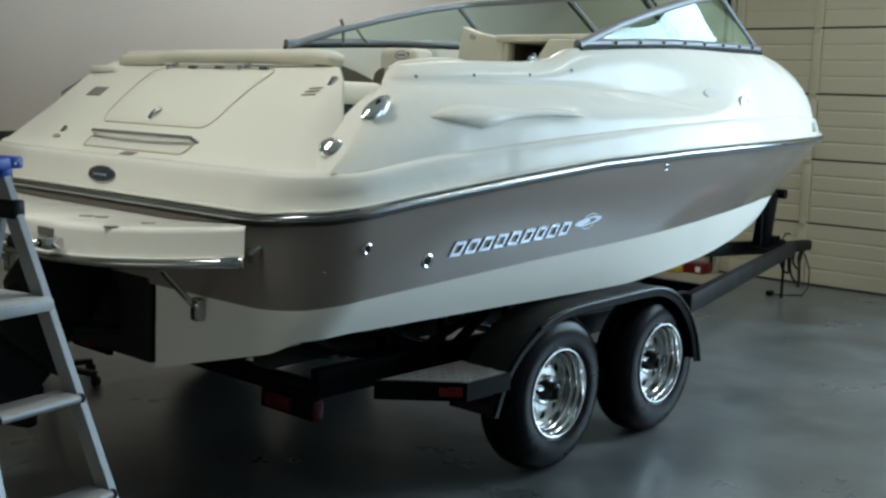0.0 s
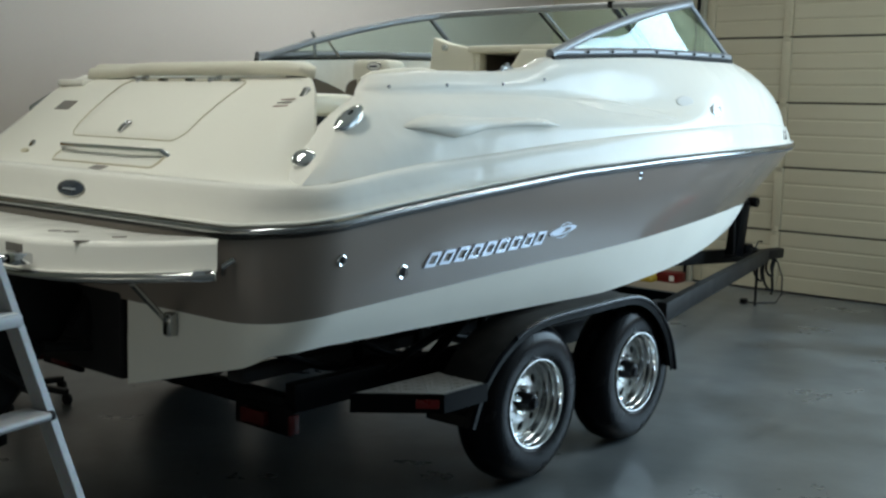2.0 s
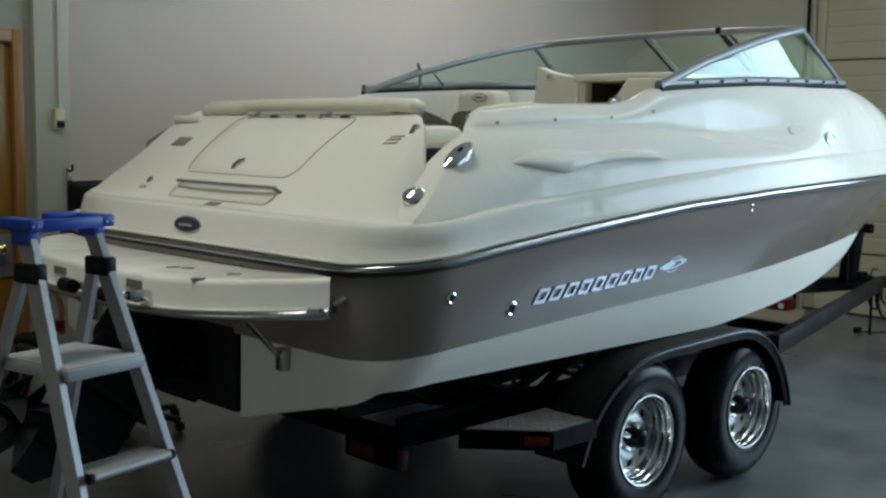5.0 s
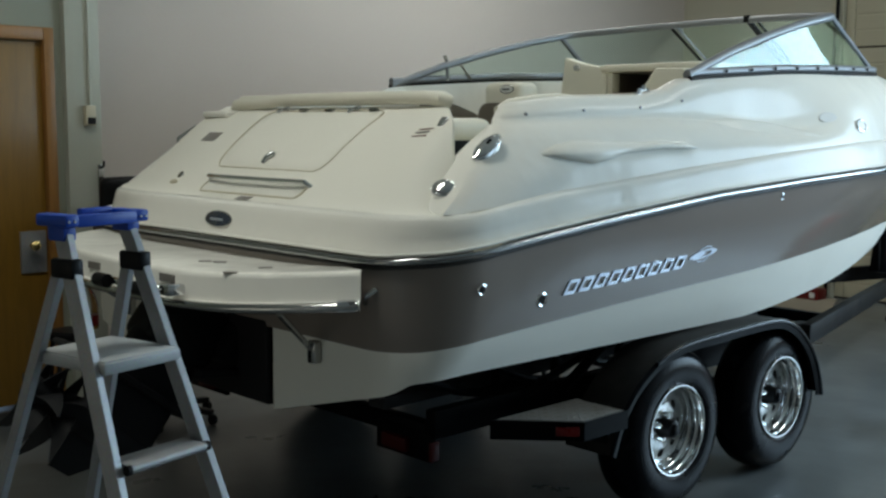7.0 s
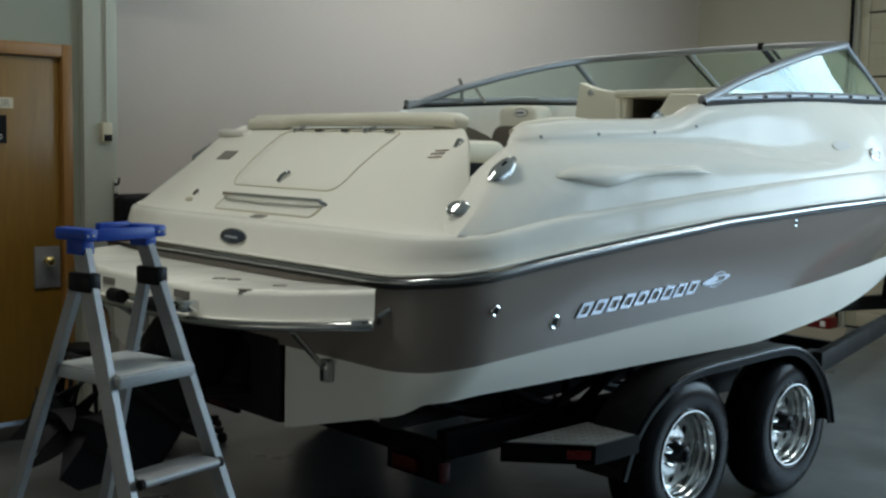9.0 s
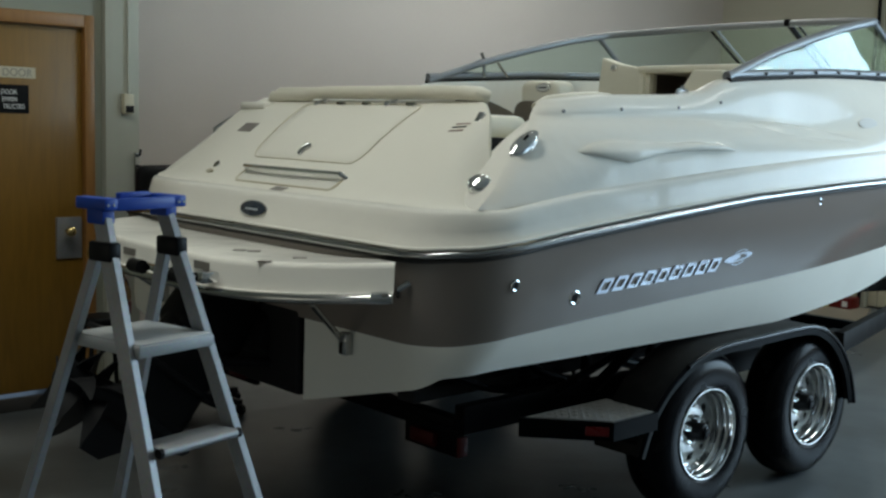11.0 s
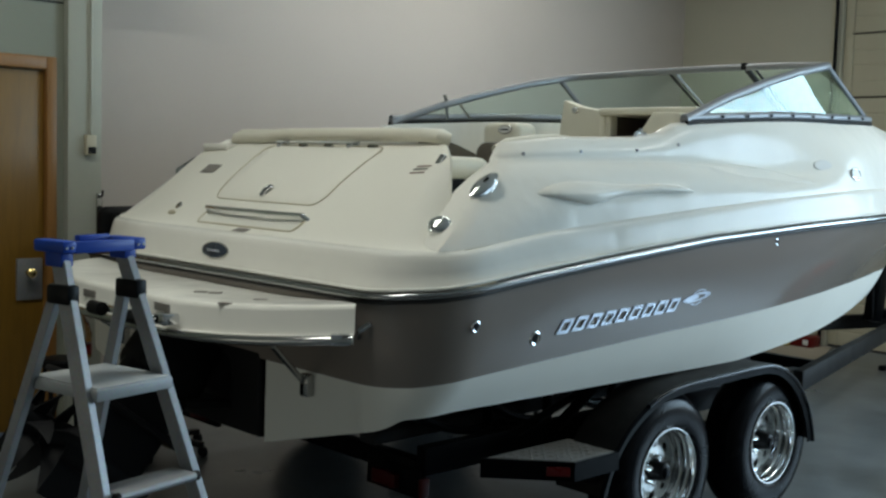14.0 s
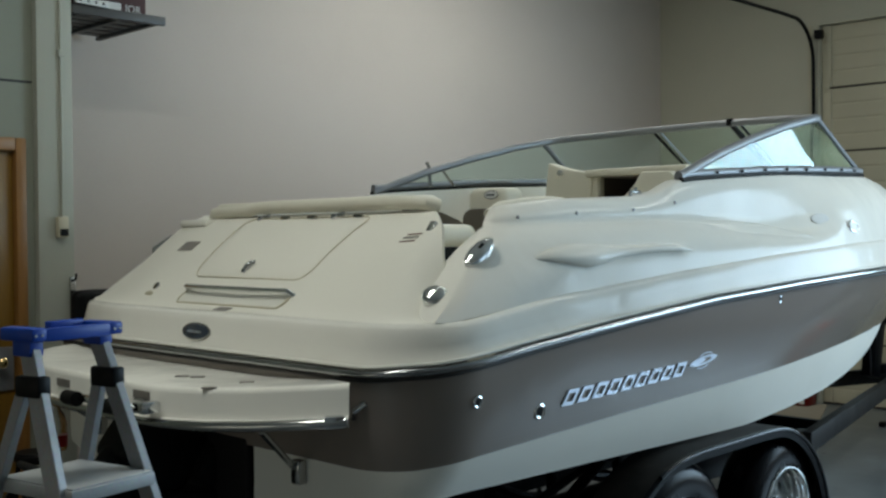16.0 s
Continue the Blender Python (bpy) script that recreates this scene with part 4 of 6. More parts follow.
cleat = dish_on("oval_cleat", (-1.004, -1.100, 1.545), (-0.50, -0.42, 0.75), 0.076, 0.031, 0.014, "polished oval steel cleat", (0.80, -0.1, 0.80))
part("cleat_bar", rod((-1.006, -1.103, 1.558), (-0.990, -1.103, 1.572), 0.006), BLACK_PLASTIC, cleat, "small dark cleat bar")
p, nrm = touch(DECK_TREE, 1.704, 1.625)
disc_on("bow_lamp", p + nrm * 0.001, nrm, 0.050, 0.029, 0.005, WHITE_PLASTIC, "white oval bow lamp in a chrome ring", 0.0055, WHEEL_DISC)
p, nrm = touch(DECK_TREE, 1.436, 1.665)
disc_on("oval_disc", p + nrm * 0.001, nrm, 0.076, 0.028, 0.003, PAPER, "flat white oval disc on the deck side")
# through-hull fittings on the taupe side
for nm, x, z, r, lab in (("drain_fitting", -1.187, 1.073, 0.024, "small chrome through-hull drain"), ("drain_fitting", -0.869, 1.003, 0.032, "larger chrome through-hull drain"),
                         ("drain_fitting", 0.753, 1.305, 0.018, "tiny chrome through-hull vent")):
    o = disc_on(nm, (x, hull_y(x, z) + 0.002, z), (0, -1, -0.1), r * 0.70, r * 0.70, 0.003, BLACK_PLASTIC, lab, r * 0.20, CHROME)
part("tow_eye", tube([(-1.40 + 0.03, -0.99 - 0.02, 1.075), (-1.455, -1.02, 1.072), (-1.475, -1.00, 1.05), (-1.455, -0.97, 1.022), (-1.41, -0.97, 1.022)], 0.010, 10), CHROME, boat, "bent chrome stern eye")
disc_on("eye_plate", (-1.425, -0.985, 1.05), (-0.95, -0.3, 0), 0.030, 0.038, 0.006, CHROME)

# silver lettering stands as plain slanted bars, then the emblem
def slanted(x0, x1, z0, z1, lean, cut=None):
    bm = bmesh.new()
    pts = [(x0, z0), (x1, z0), (x1 + lean, z1), (x0 + lean, z1)]
    f = [bm.verts.new((x, hull_y(x, z) - 0.002, z)) for x, z in pts]
    g = [bm.verts.new((x, hull_y(x, z) - 0.007, z)) for x, z in pts]
    bm.faces.new(g)
    for k in range(4):
        bm.faces.new((f[k], f[(k + 1) % 4], g[(k + 1) % 4], g[k]))
    return bm


def hollow(x0, x1, z0, z1, lean, w):
    """A slanted frame of stroke w that stands proud of the side."""
    bm = bmesh.new()
    outer = [(x0, z0), (x1, z0), (x1 + lean, z1), (x0 + lean, z1)]
    k = lean / (z1 - z0)
    inner = [(x0 + w * (1 + k), z0 + w), (x1 - w * (1 - k), z0 + w), (x1 + lean - w * (1 + k), z1 - w), (x0 + lean + w * (1 - k), z1 - w)]
    rings = [[bm.verts.new((x, hull_y(x, z) - d, z)) for x, z in ring] for ring, d in ((outer, 0.001), (outer, 0.006), (inner, 0.006), (inner, 0.001))]
    for a, b in zip(rings, rings[1:]):
        for q in range(4):
            bm.faces.new((a[q], a[(q + 1) % 4], b[(q + 1) % 4], b[q]))
    return bm


for k in range(9):
    x = -0.757 + k * 0.0855
    z = 1.007 + 0.0040 * k
    part("name_bar", hollow(x, x + 0.062, z, z + 0.055, 0.032, 0.0125), SILVER, boat, "plain slanted silver frame" if k == 0 else "", smooth=False)


def oval_ring(cx, cz, a, b, inner, lean=0.12, start=0.0, sweep=1.0):
    """A flat oval ring, or an arc of one, that stands proud of the side."""
    bm = bmesh.new()
    n = 28
    rings = []
    for k, d in ((1.0, 0.001), (1.0, 0.005), (inner, 0.005), (inner, 0.001)):
        ring = []
        for i in range(n + 1):
            t = (start + sweep * i / n) * math.tau
            x = cx + a * k * math.cos(t)
            z = cz + b * k * math.sin(t) + lean * (x - cx)
            ring.append(bm.verts.new((x, hull_y(x, z) - d, z)))
        rings.append(ring)
    for p, q in zip(rings, rings[1:]):
        for i in range(n):
            bm.faces.new((p[i], p[i + 1], q[i + 1], q[i]))
    return bm


part("emblem_ring", oval_ring(0.142, 1.088, 0.100, 0.017, 0.62), SILVER, boat, "plain silver oval ring", smooth=False)
part("emblem_bar", oval_ring(0.105, 1.086, 0.052, 0.010, 0.10), SILVER, boat, smooth=False)
part("emblem_arc", oval_ring(0.158, 1.096, 0.056, 0.024, 0.86, start=0.10, sweep=0.30), SILVER, boat, smooth=False)
part("emblem_arc", oval_ring(0.142, 1.080, 0.052, 0.024, 0.86, start=0.60, sweep=0.30), SILVER, boat, smooth=False)
for k in range(3):
    x = 3.02 + 0.075 * k
    q = [touch(DECK_TREE, xx, zz)[0] + Vector((0, -0.003, 0)) for xx, zz in ((x, 1.458), (x + 0.042, 1.462), (x + 0.042, 1.520), (x, 1.516))]
    bm = bmesh.new()
    bm.faces.new([bm.verts.new(p) for p in q])
    part("number_bar", thicken(bm, 0.003), DECAL, boat, "dark bar of an unreadable marking" if k == 0 else "", smooth=False)

# moulded scoop on the side
sc = bmesh.new()
rows_s = []
for i in range(31):
    t = i / 30
    x = -0.802 + 0.995 * t
    zc_s = lerp(t, [(0, 1.517), (0.1, 1.528), (0.2, 1.528), (0.27, 1.523), (0.36, 1.528), (0.457, 1.534), (0.715, 1.545), (0.856, 1.541), (1, 1.530)])
    h = lerp(t, [(0, 0.002), (0.1, 0.024), (0.2, 0.040), (0.27, 0.044), (0.36, 0.036), (0.457, 0.023), (0.6, 0.018), (0.715, 0.018), (0.856, 0.014), (1, 0.002)])
    d = lerp(t, [(0, 0.0), (0.1, 0.028), (0.3, 0.038), (0.5, 0.022), (0.7, 0.034), (0.85, 0.030), (1, 0.0)])
    row = []
    for j in range(11):
        a = math.pi * j / 10
        z = zc_s + h * math.cos(a)
        row.append(Vector((x, touch(DECK_TREE, x, z)[0].y + 0.004 - d * math.sin(a) ** 0.8, z)))
    rows_s.append(row)
part("side_scoop", grid(rows_s, sc), GELCOAT, boat, "raised white teardrop moulding")
# the shoulder's ridge, which runs out towards the bow
rows_r = []
for i in range(29):
    t = i / 28
    x = 0.30 + 1.06 * t
    zt = lerp(x, [(0.30, 1.650), (0.52, 1.647), (0.87, 1.630), (1.14, 1.598), (1.36, 1.566)])
    h = 0.042 * smooth01(0, 0.35, t) * (1 - 0.75 * smooth01(0.5, 1, t))
    d = 0.030 * smooth01(0, 0.35, t) * (1 - smooth01(0.6, 1, t))
    row = []
    for j in range(9):
        k = j / 8
        p = touch(DECK_TREE, x, zt - h * k)[0]
        row.append(p + Vector((0, -0.6, 0.8)) * (d * math.sin(math.pi * k ** 0.55) - 0.003))
    rows_r.append(row)
part("shoulder_ridge", grid(rows_r, bmesh.new()), GELCOAT, boat, "soft white ridge along the shoulder")
for x, z in ((-0.727, 1.664), (-0.416, 1.681), (-0.048, 1.697), (0.251, 1.729)):
    p, nrm = touch(DECK_TREE, x, z)
    disc_on("canvas_snap", p, nrm, 0.007, 0.007, 0.005, ALUMINIUM)

# ---- stern deck details ----
part("hatch_latch", tube([on_hump(-1.185, 0.026, 0.006), on_hump(-1.174, 0.018, 0.018), on_hump(-1.155, 0.006, 0.019), on_hump(-1.146, 0.0, 0.008)], 0.011, 10), CHROME, boat, "chrome hatch latch")
part("grab_bar", tube([(-1.262, 0.290, 1.378), (-1.290, 0.275, 1.402), (-1.300, 0.15, 1.402), (-1.302, -0.05, 1.402), (-1.300, -0.25, 1.402), (-1.290, -0.405, 1.402), (-1.262, -0.42, 1.378)], 0.0105, 10), RIM_CHROME, boat, "long chrome grab bar")


def stern_face(y, z):
    """x of the stern deck's slope at a height, near the middle."""
    return float(np.interp(z, [p[1] for p in HUMP], [p[0] for p in HUMP]))


pts = [Vector((stern_face(0, z) - 0.004, y, z)) for y, z in [(b, a) for a, b in rounded(1.340, 1.392, -0.41, 0.29, 0.022)]]
part("pocket_rim", tube(pts, 0.005, 6, closed=True), BEIGE, boat, "moulded rim of the bar's pocket")
pm = bmesh.new()
pm.faces.new([pm.verts.new(p + Vector((-0.001, 0, 0.001))) for p in pts])
part("pocket", pm, NONSKID, boat, "shaded pocket behind the bar")
p, nrm = touch_aft(DECK_TREE, -0.020, 1.244)
disc_on("oval_badge", p + nrm * 0.003, nrm, 0.092, 0.031, 0.005, BADGE, "dark oval badge with a pale rim", 0.0028, STEEL, u=(0, 1, 0))
part("badge_bar", box((p.x - 0.0150, -0.065, 1.240), (p.x - 0.0125, 0.025, 1.248), 0.001), SILVER, boat)
for y in (0.307, -0.20):
    hb = bmesh.new()
    rod(on_hump(-0.880, y - 0.038, 0.012), on_hump(-0.880, y + 0.038, 0.012), 0.006, n=10, bm=hb)
    tube([on_hump(-0.903, y + 0.014, 0.009), on_hump(-0.880, y, 0.014), on_hump(-0.855, y - 0.014, 0.009)], 0.0065, 8, hb)
    part("hatch_hinge", hb, CHROME, boat, "chrome hatch hinge")
for y in (0.14, -0.045, -0.34):
    part("pad_clip", box((-0.898, y - 0.026, 1.674), (-0.880, y + 0.026, 1.688), 0.004), STEEL, boat, "small steel clip under the cushion")


def sticker(name, x, y, w, h, mat, label=""):
    bm = bmesh.new()
    q = [on_hump(x + a * h / 2, y + b * w / 2, 0.004) for a, b in ((-1, -1), (-1, 1), (1, 1), (1, -1))]
    bm.faces.new([bm.verts.new(p) for p in q])
    return part(name, thicken(bm, 0.002), mat, boat, label, smooth=False)


sticker("warning_label", -1.06, 0.625, 0.11, 0.05, DECAL, "small dark printed warning label")
for k in range(3):
    bm = bmesh.new()
    c0 = Vector((-1.035 + 0.016 * k, -0.775 - 0.004 * k))
    bm.faces.new([bm.verts.new(on_hump(c0.x + a * 0.003 + b * 0.002, c0.y - a * 0.036 + b * 0.001, 0.004)) for a, b in ((-1, -1), (1, -1), (1, 1), (-1, 1))])
    part("label_bar", thicken(bm, 0.002), RED_DECAL if k != 1 else DECAL, boat, "bars of unreadable red print" if k == 0 else "", smooth=False)
sticker("rating_label", -1.365, -0.10, 0.085, 0.035, DECAL, "small grey printed plate")
disc_on("stern_lamp", on_hump(-1.262, 0.56, 0.003), (-0.75, 0.1, 0.6), 0.017, 0.016, 0.006, STEEL, "small round chrome stern fitting", 0.003, u=(0, 1, 0))
disc_on("stern_lamp", on_hump(-1.300, 0.56, 0.003), (-0.75, 0.1, 0.6), 0.034, 0.012, 0.003, BEIGE, u=(0, 1, 0))
part("switch_plate", beam((-0.985, -0.825, 1.595), (-0.945, -0.825, 1.650), 0.030, 0.016, 0.004), STEEL, boat, "small chrome switch plate")
part("port_cleat", tube([(-0.985, 1.050, 1.510), (-0.98, 1.065, 1.545), (-0.89, 1.045, 1.605), (-0.87, 1.025, 1.575)], 0.011, 8), STEEL, boat, "low chrome cleat on the far gunwale")

# cushions
def cushion(name, lo, hi, mat, label="", r=0.03):
    bm = box(lo, hi, r, seg=4)
    return part(name, bm, mat, boat, label)


cushion("sun_pad", (-0.84, -0.66, 1.702), (-0.745, 0.76, 1.756), VINYL, "cream vinyl sun pad", 0.028)
part("pad_roll", tube([(-0.81, 0.80, 1.694), (-0.845, 0.74, 1.712), (-0.848, 0.46, 1.716), (-0.850, 0.40, 1.728), (-0.850, 0.3, 1.731), (-0.850, -0.3, 1.732), (-0.846, -0.60, 1.730), (-0.83, -0.67, 1.722), (-0.79, -0.69, 1.712)], 0.027, 12), VINYL, boat, "rolled cream edge of the sun pad")
part("port_ledge", box((-0.93, 0.70, 1.650), (-0.80, 0.92, 1.684), 0.012), GELCOAT, boat)

def prism(yz, x0, x1, r=0.012):
    """A moulded panel of outline (y, z) between two x."""
    bm = bmesh.new()
    f = bm.faces.new([bm.verts.new((x0, y, z)) for y, z in yz])
    g = bmesh.ops.extrude_face_region(bm, geom=[f])
    bmesh.ops.translate(bm, vec=(x1 - x0, 0, 0), verts=[v for v in g["geom"] if isinstance(v, bmesh.types.BMVert)])
    bmesh.ops.recalc_face_normals(bm, faces=bm.faces)
    bmesh.ops.bevel(bm, geom=bm.edges[:], offset=r, segments=2, affect="EDGES", profile=0.5)
    return bm


# cockpit
part("cockpit_floor", box((-0.80, -0.80, 0.97), (2.7, 0.80, 1.01)), VINYL, boat, "pale cockpit sole")
part("cockpit_bulkhead", box((2.66, -0.78, 1.01), (2.72, 0.78, 1.86), 0.01), GELCOAT, boat)
cushion("stern_bench", (-0.78, -0.60, 1.05), (-0.25, 0.92, 1.40), VINYL, "cream stern bench", 0.04)
cushion("bench_back", (-0.42, 0.20, 1.40), (-0.22, 0.92, 1.66), VINYL, "", 0.04)
# Black block put in for the dark gap below the lounge seat.
cushion("lounge_gap_shade", (0.05, 0.28, 1.05), (0.43, 0.47, 1.545), BLACK_PLASTIC, "black block for the shaded gap under the lounge seat", 0.01)
cushion("port_lounge", (0.04, 0.26, 1.530), (0.44, 0.48, 1.655), VINYL, "cream lounge seat back", 0.05)
part("side_bolster", tube([(-0.76, -0.92, 1.672), (-0.70, -0.92, 1.700), (-0.55, -0.92, 1.718), (-0.42, -0.92, 1.726), (-0.34, -0.92, 1.722), (-0.24, -0.92, 1.700)], 0.024, 10), VINYL, boat, "cream padded coaming")
cushion("helm_seat", (0.72, 0.34, 1.36), (0.90, 0.62, 1.858), VINYL, "cream helm seat back with an oval badge", 0.045)
disc_on("seat_badge", (0.719, 0.43, 1.818), (-1, 0, 0.05), 0.05, 0.022, 0.004, PAPER, "small oval seat badge", 0.004, STEEL, u=(0, 1, 0))
part("seat_badge_bar", box((0.708, 0.402, 1.813), (0.7135, 0.458, 1.822), 0.001), BADGE, boat)
part("helm_bolster", prism([(0.600 - 0.075 + 0.075 * math.cos(a), 1.672 + 0.072 * math.sin(a)) for a in [math.pi * (q / 8 - 0.5) for q in range(9)]] + [(0.44, 1.744), (0.44, 1.40), (0.52, 1.40)], 0.66, 0.74, 0.008), BROWN_VINYL, boat, "brown vinyl seat side")
cushion("helm_base", (0.60, 0.10, 0.98), (1.05, 0.62, 1.38), VINYL, "", 0.03)
cushion("mate_seat", (0.95, -0.10, 1.30), (1.15, 0.30, 1.79), VINYL, "cream seat back", 0.05)
dark_wedge = bmesh.new()
dark_wedge.faces.new([dark_wedge.verts.new(p) for p in ((0.52, 0.925, 1.672), (1.02, 0.925, 1.662), (0.96, 0.925, 1.690), (0.84, 0.925, 1.728), (0.70, 0.925, 1.762), (0.52, 0.925, 1.785))])
part("side_pocket", thicken(dark_wedge, 0.01), BROWN_VINYL, boat, "dark pocket in the cockpit side")
part("dash_panel", prism([(0.745, 2.043), (0.62, 2.003), (0.491, 1.979), (0.40, 1.965), (0.365, 1.936), (0.365, 1.803), (0.40, 1.20), (0.785, 1.20), (0.775, 1.80)], 1.58, 1.66), VINYL, boat, "cream dash side panel with a chrome knob")
disc_on("dash_knob", (1.578, 0.64, 1.975), (-1, 0, 0), 0.020, 0.020, 0.016, SATIN, "round chrome knob", u=(0, 1, 0))
dsh = bmesh.new()
box((1.56, 0.395, 1.20), (2.25, 0.435, 1.978), 0.012, dsh)
box((1.56, -0.30, 1.20), (2.25, 0.03, 1.955), 0.02, dsh)
box((1.56, 0.03, 1.20), (2.25, 0.40, 1.812), 0.012, dsh)
box((1.54, -0.28, 1.938), (2.25, 0.435, 1.982), 0.016, dsh)
part("dash", dsh, VINYL, boat, "cream moulded dash round an open locker")
part("locker_lining", box((2.10, 0.03, 1.80), (2.14, 0.40, 1.95)), BROWN_VINYL, boat, "brown locker lining")
part("locker_side", box((1.60, 0.383, 1.818), (2.10, 0.394, 1.937)), BROWN_VINYL, boat)
part("locker_floor", box((1.60, 0.035, 1.812), (2.10, 0.395, 1.818)), BROWN_VINYL, boat)
part("dash_pod", prism([(-0.10, 1.942), (-0.29, 1.938), (-0.33, 1.90), (-0.34, 1.62), (0.03, 1.62), (0.03, 1.795), (-0.01, 1.83), (-0.055, 1.875)], 1.36, 1.52), VINYL, boat, "cream padded dash pod")
part("gunwale_cleat", tube([(0.02, -0.985, 1.752), (0.03, -0.985, 1.772), (0.09, -0.985, 1.774), (0.10, -0.985, 1.755)], 0.008, 8), CHROME, boat, "chrome gunwale cleat")
part("throttle", tube([(0.06, -0.985, 1.770), (0.062, -0.985, 1.792)], 0.009, 8), CHROME, boat, "short chrome lever")

# ---- windshield ----
ws = part("windshield", tube([(0.35, -1.0, 1.838), (0.36, -1.0, 1.84)], 0.006), FRAME_ALU, boat, "wraparound tinted windshield in a silver frame")


def ws_base(k):
    """Foot line, k from -1 (starboard tip) over 0 (bow) to 1 (port tip)."""
    s, a = (-1 if k < 0 else 1), abs(k)
    if a > 0.5:
        t = (1 - a) / 0.5
        x = 0.36 + 2.02 * t
        return Vector((x, s * lerp(x, [(0.3, 1.0), (1.2, 0.985), (1.9, 0.955), (2.4, 0.885)]), lerp(x, TOP_Z) + 0.004))
    t = a / 0.5
    return Vector((3.0 - 0.62 * t ** 2.2, s * 0.885 * t, 1.945 - 0.021 * t))


def ws_top(k):
    s, a = (-1 if k < 0 else 1), abs(k)
    if a > 0.5:
        t = (1 - a) / 0.5
        x = 0.36 + 1.47 * t
        return Vector((x, s * (1.0 - 0.10 * t), 1.842 + lerp(t, [(0, 0), (0.25, 0.118), (0.5, 0.213), (0.75, 0.296), (1, 0.362)])))
    t = a / 0.5
    return Vector((2.34 - 0.51 * t ** 2.0, s * 0.90 * t, 2.275 - 0.071 * t ** 2))


ks = [-1 + 2 * i / 80 for i in range(81)]
part("top_frame", tube([ws_top(k) for k in ks], 0.022, 10), FRAME_ALU, ws, "silver top rail")
part("foot_frame", tube([ws_base(k) + Vector((0, 0, 0.016 + 0.016 * smooth01(0.45, 0.6, k))) for k in ks], 0.020, 10), FRAME_ALU, ws, "silver foot rail")
part("foot_gasket", tube([ws_base(k) + Vector((0, -0.012 if k < 0 else 0.012, -0.008 + 0.012 * smooth01(0.45, 0.6, k))) for k in ks], 0.014, 8), BLACK_PLASTIC, ws, "dark rubber foot gasket")
for top, foot, r, mt in ((-0.5, -0.5, 0.014, FRAME_ALU), (0.535, 0.565, 0.016, FRAME_ALU), (0.232, 0.252, 0.010, BLACK_PLASTIC), (0.214, 0.234, 0.010, FRAME_ALU), (-0.05, -0.03, 0.020, BLACK_PLASTIC), (-0.085, -0.065, 0.010, BLACK_PLASTIC)):
    part("post", tube([ws_base(foot), ws_base(foot).lerp(ws_top(top), 0.5), ws_top(top)], r, 8), mt, ws)
for a, b in ((-0.985, -0.5), (-0.5, -0.05), (-0.05, 0.23), (0.23, 0.55), (0.55, 0.985)):
    kk = [a + (b - a) * i / 16 for i in range(17)]
    g = grid([[ws_base(k) for k in kk], [ws_base(k).lerp(ws_top(k), 0.5) for k in kk], [ws_top(k) for k in kk]])
    o = part("pane", thicken(g, 0.005), GLASS, ws, "green-tinted glass pane")
    o.visible_shadow = False
for i in range(8):
    k = -0.93 + 0.055 * i
    p = ws_base(k)
    part("foot_screw", rod(p + Vector((0, -0.022, 0.016)), p + Vector((0, -0.030, 0.018)), 0.007, n=8), BLACK_PLASTIC, ws)
part("latch_bracket", tube([ws_top(0.86) + Vector((-0.02, -0.03, -0.09)), ws_top(0.86) + Vector((0.0, 0.0, 0.02)), ws_top(0.86) + Vector((-0.02, 0, 0.055))], 0.010, 8), STEEL, ws)
part("latch_strut", tube([ws_top(0.83) + Vector((0, 0, 0)), ws_base(0.86) + Vector((0.05, -0.02, 0.02))], 0.007, 8), STEEL, ws)
part("centre_latch", box((2.31, -0.110, 2.255), (2.35, -0.070, 2.300), 0.006), BLACK_PLASTIC, ws, "black centre latch")

# ---- swim platform ----
def plat_edge(n=40, half=0.965, inner=-1.445, bulge=0.44, inset=0.0):
    pts = []
    for i in range(n + 1):
        t = -1 + 2 * i / n
        y = t * (half - inset)
        x = inner - (bulge - inset) * (1 - abs(t) ** 5.5) ** 0.62 * (1 - 0.22 * (t if t > 0 else 0) ** 2)
        if y > -0.45:
            pts.append((x, y))
    side_pts = [(-1.44, -0.86), (-1.600, -1.118), (-1.645, -1.07), (-1.70, -0.97), (-1.765, -0.85), (-1.822, -0.70), (-1.852, -0.58), (-1.868, -0.50)]
    return [(x + (inset if i else 0), y + inset) for i, (x, y) in enumerate(side_pts)] + pts


def lift(y):
    """The platform sweeps up a little towards its ends."""
    return 0.042 * max(0.0, (abs(y) - 0.45) / 0.67) ** 1.6


def slab(rows):
    """Stacks outlines (points, z) into a closed body."""
    bm = bmesh.new()
    vs = [[bm.verts.new((x, y, z + lift(y))) for x, y in pts] for pts, z in rows]
    n = len(vs[0])
    for a, b in zip(vs, vs[1:]):
        for i in range(n):
            bm.faces.new((a[i], a[(i + 1) % n], b[(i + 1) % n], b[i]))
    bm.faces.new(vs[0])
    pts, z = rows[-1]
    deck_sheet(pts, z, bm)
    bmesh.ops.remove_doubles(bm, verts=bm.verts[:], dist=5e-4)
    return bm


def deck_sheet(pts, z, bm):
    """Fills a platform outline with strips that follow its sweep."""
    tip, heel = pts[1], pts[0]
    row = []
    for x, y in pts[1:]:
        xin = heel[0] + (tip[0] - heel[0]) * (y - heel[1]) / (tip[1] - heel[1]) if y < heel[1] else heel[0]
        row.append([bm.verts.new((x + (max(x, xin) - x) * k / 4, y, z + lift(y))) for k in range(5)])
    for p, q in zip(row, row[1:]):
        for k in range(4):
            bm.faces.new((p[k], q[k], q[k + 1], p[k + 1]))
    return bm


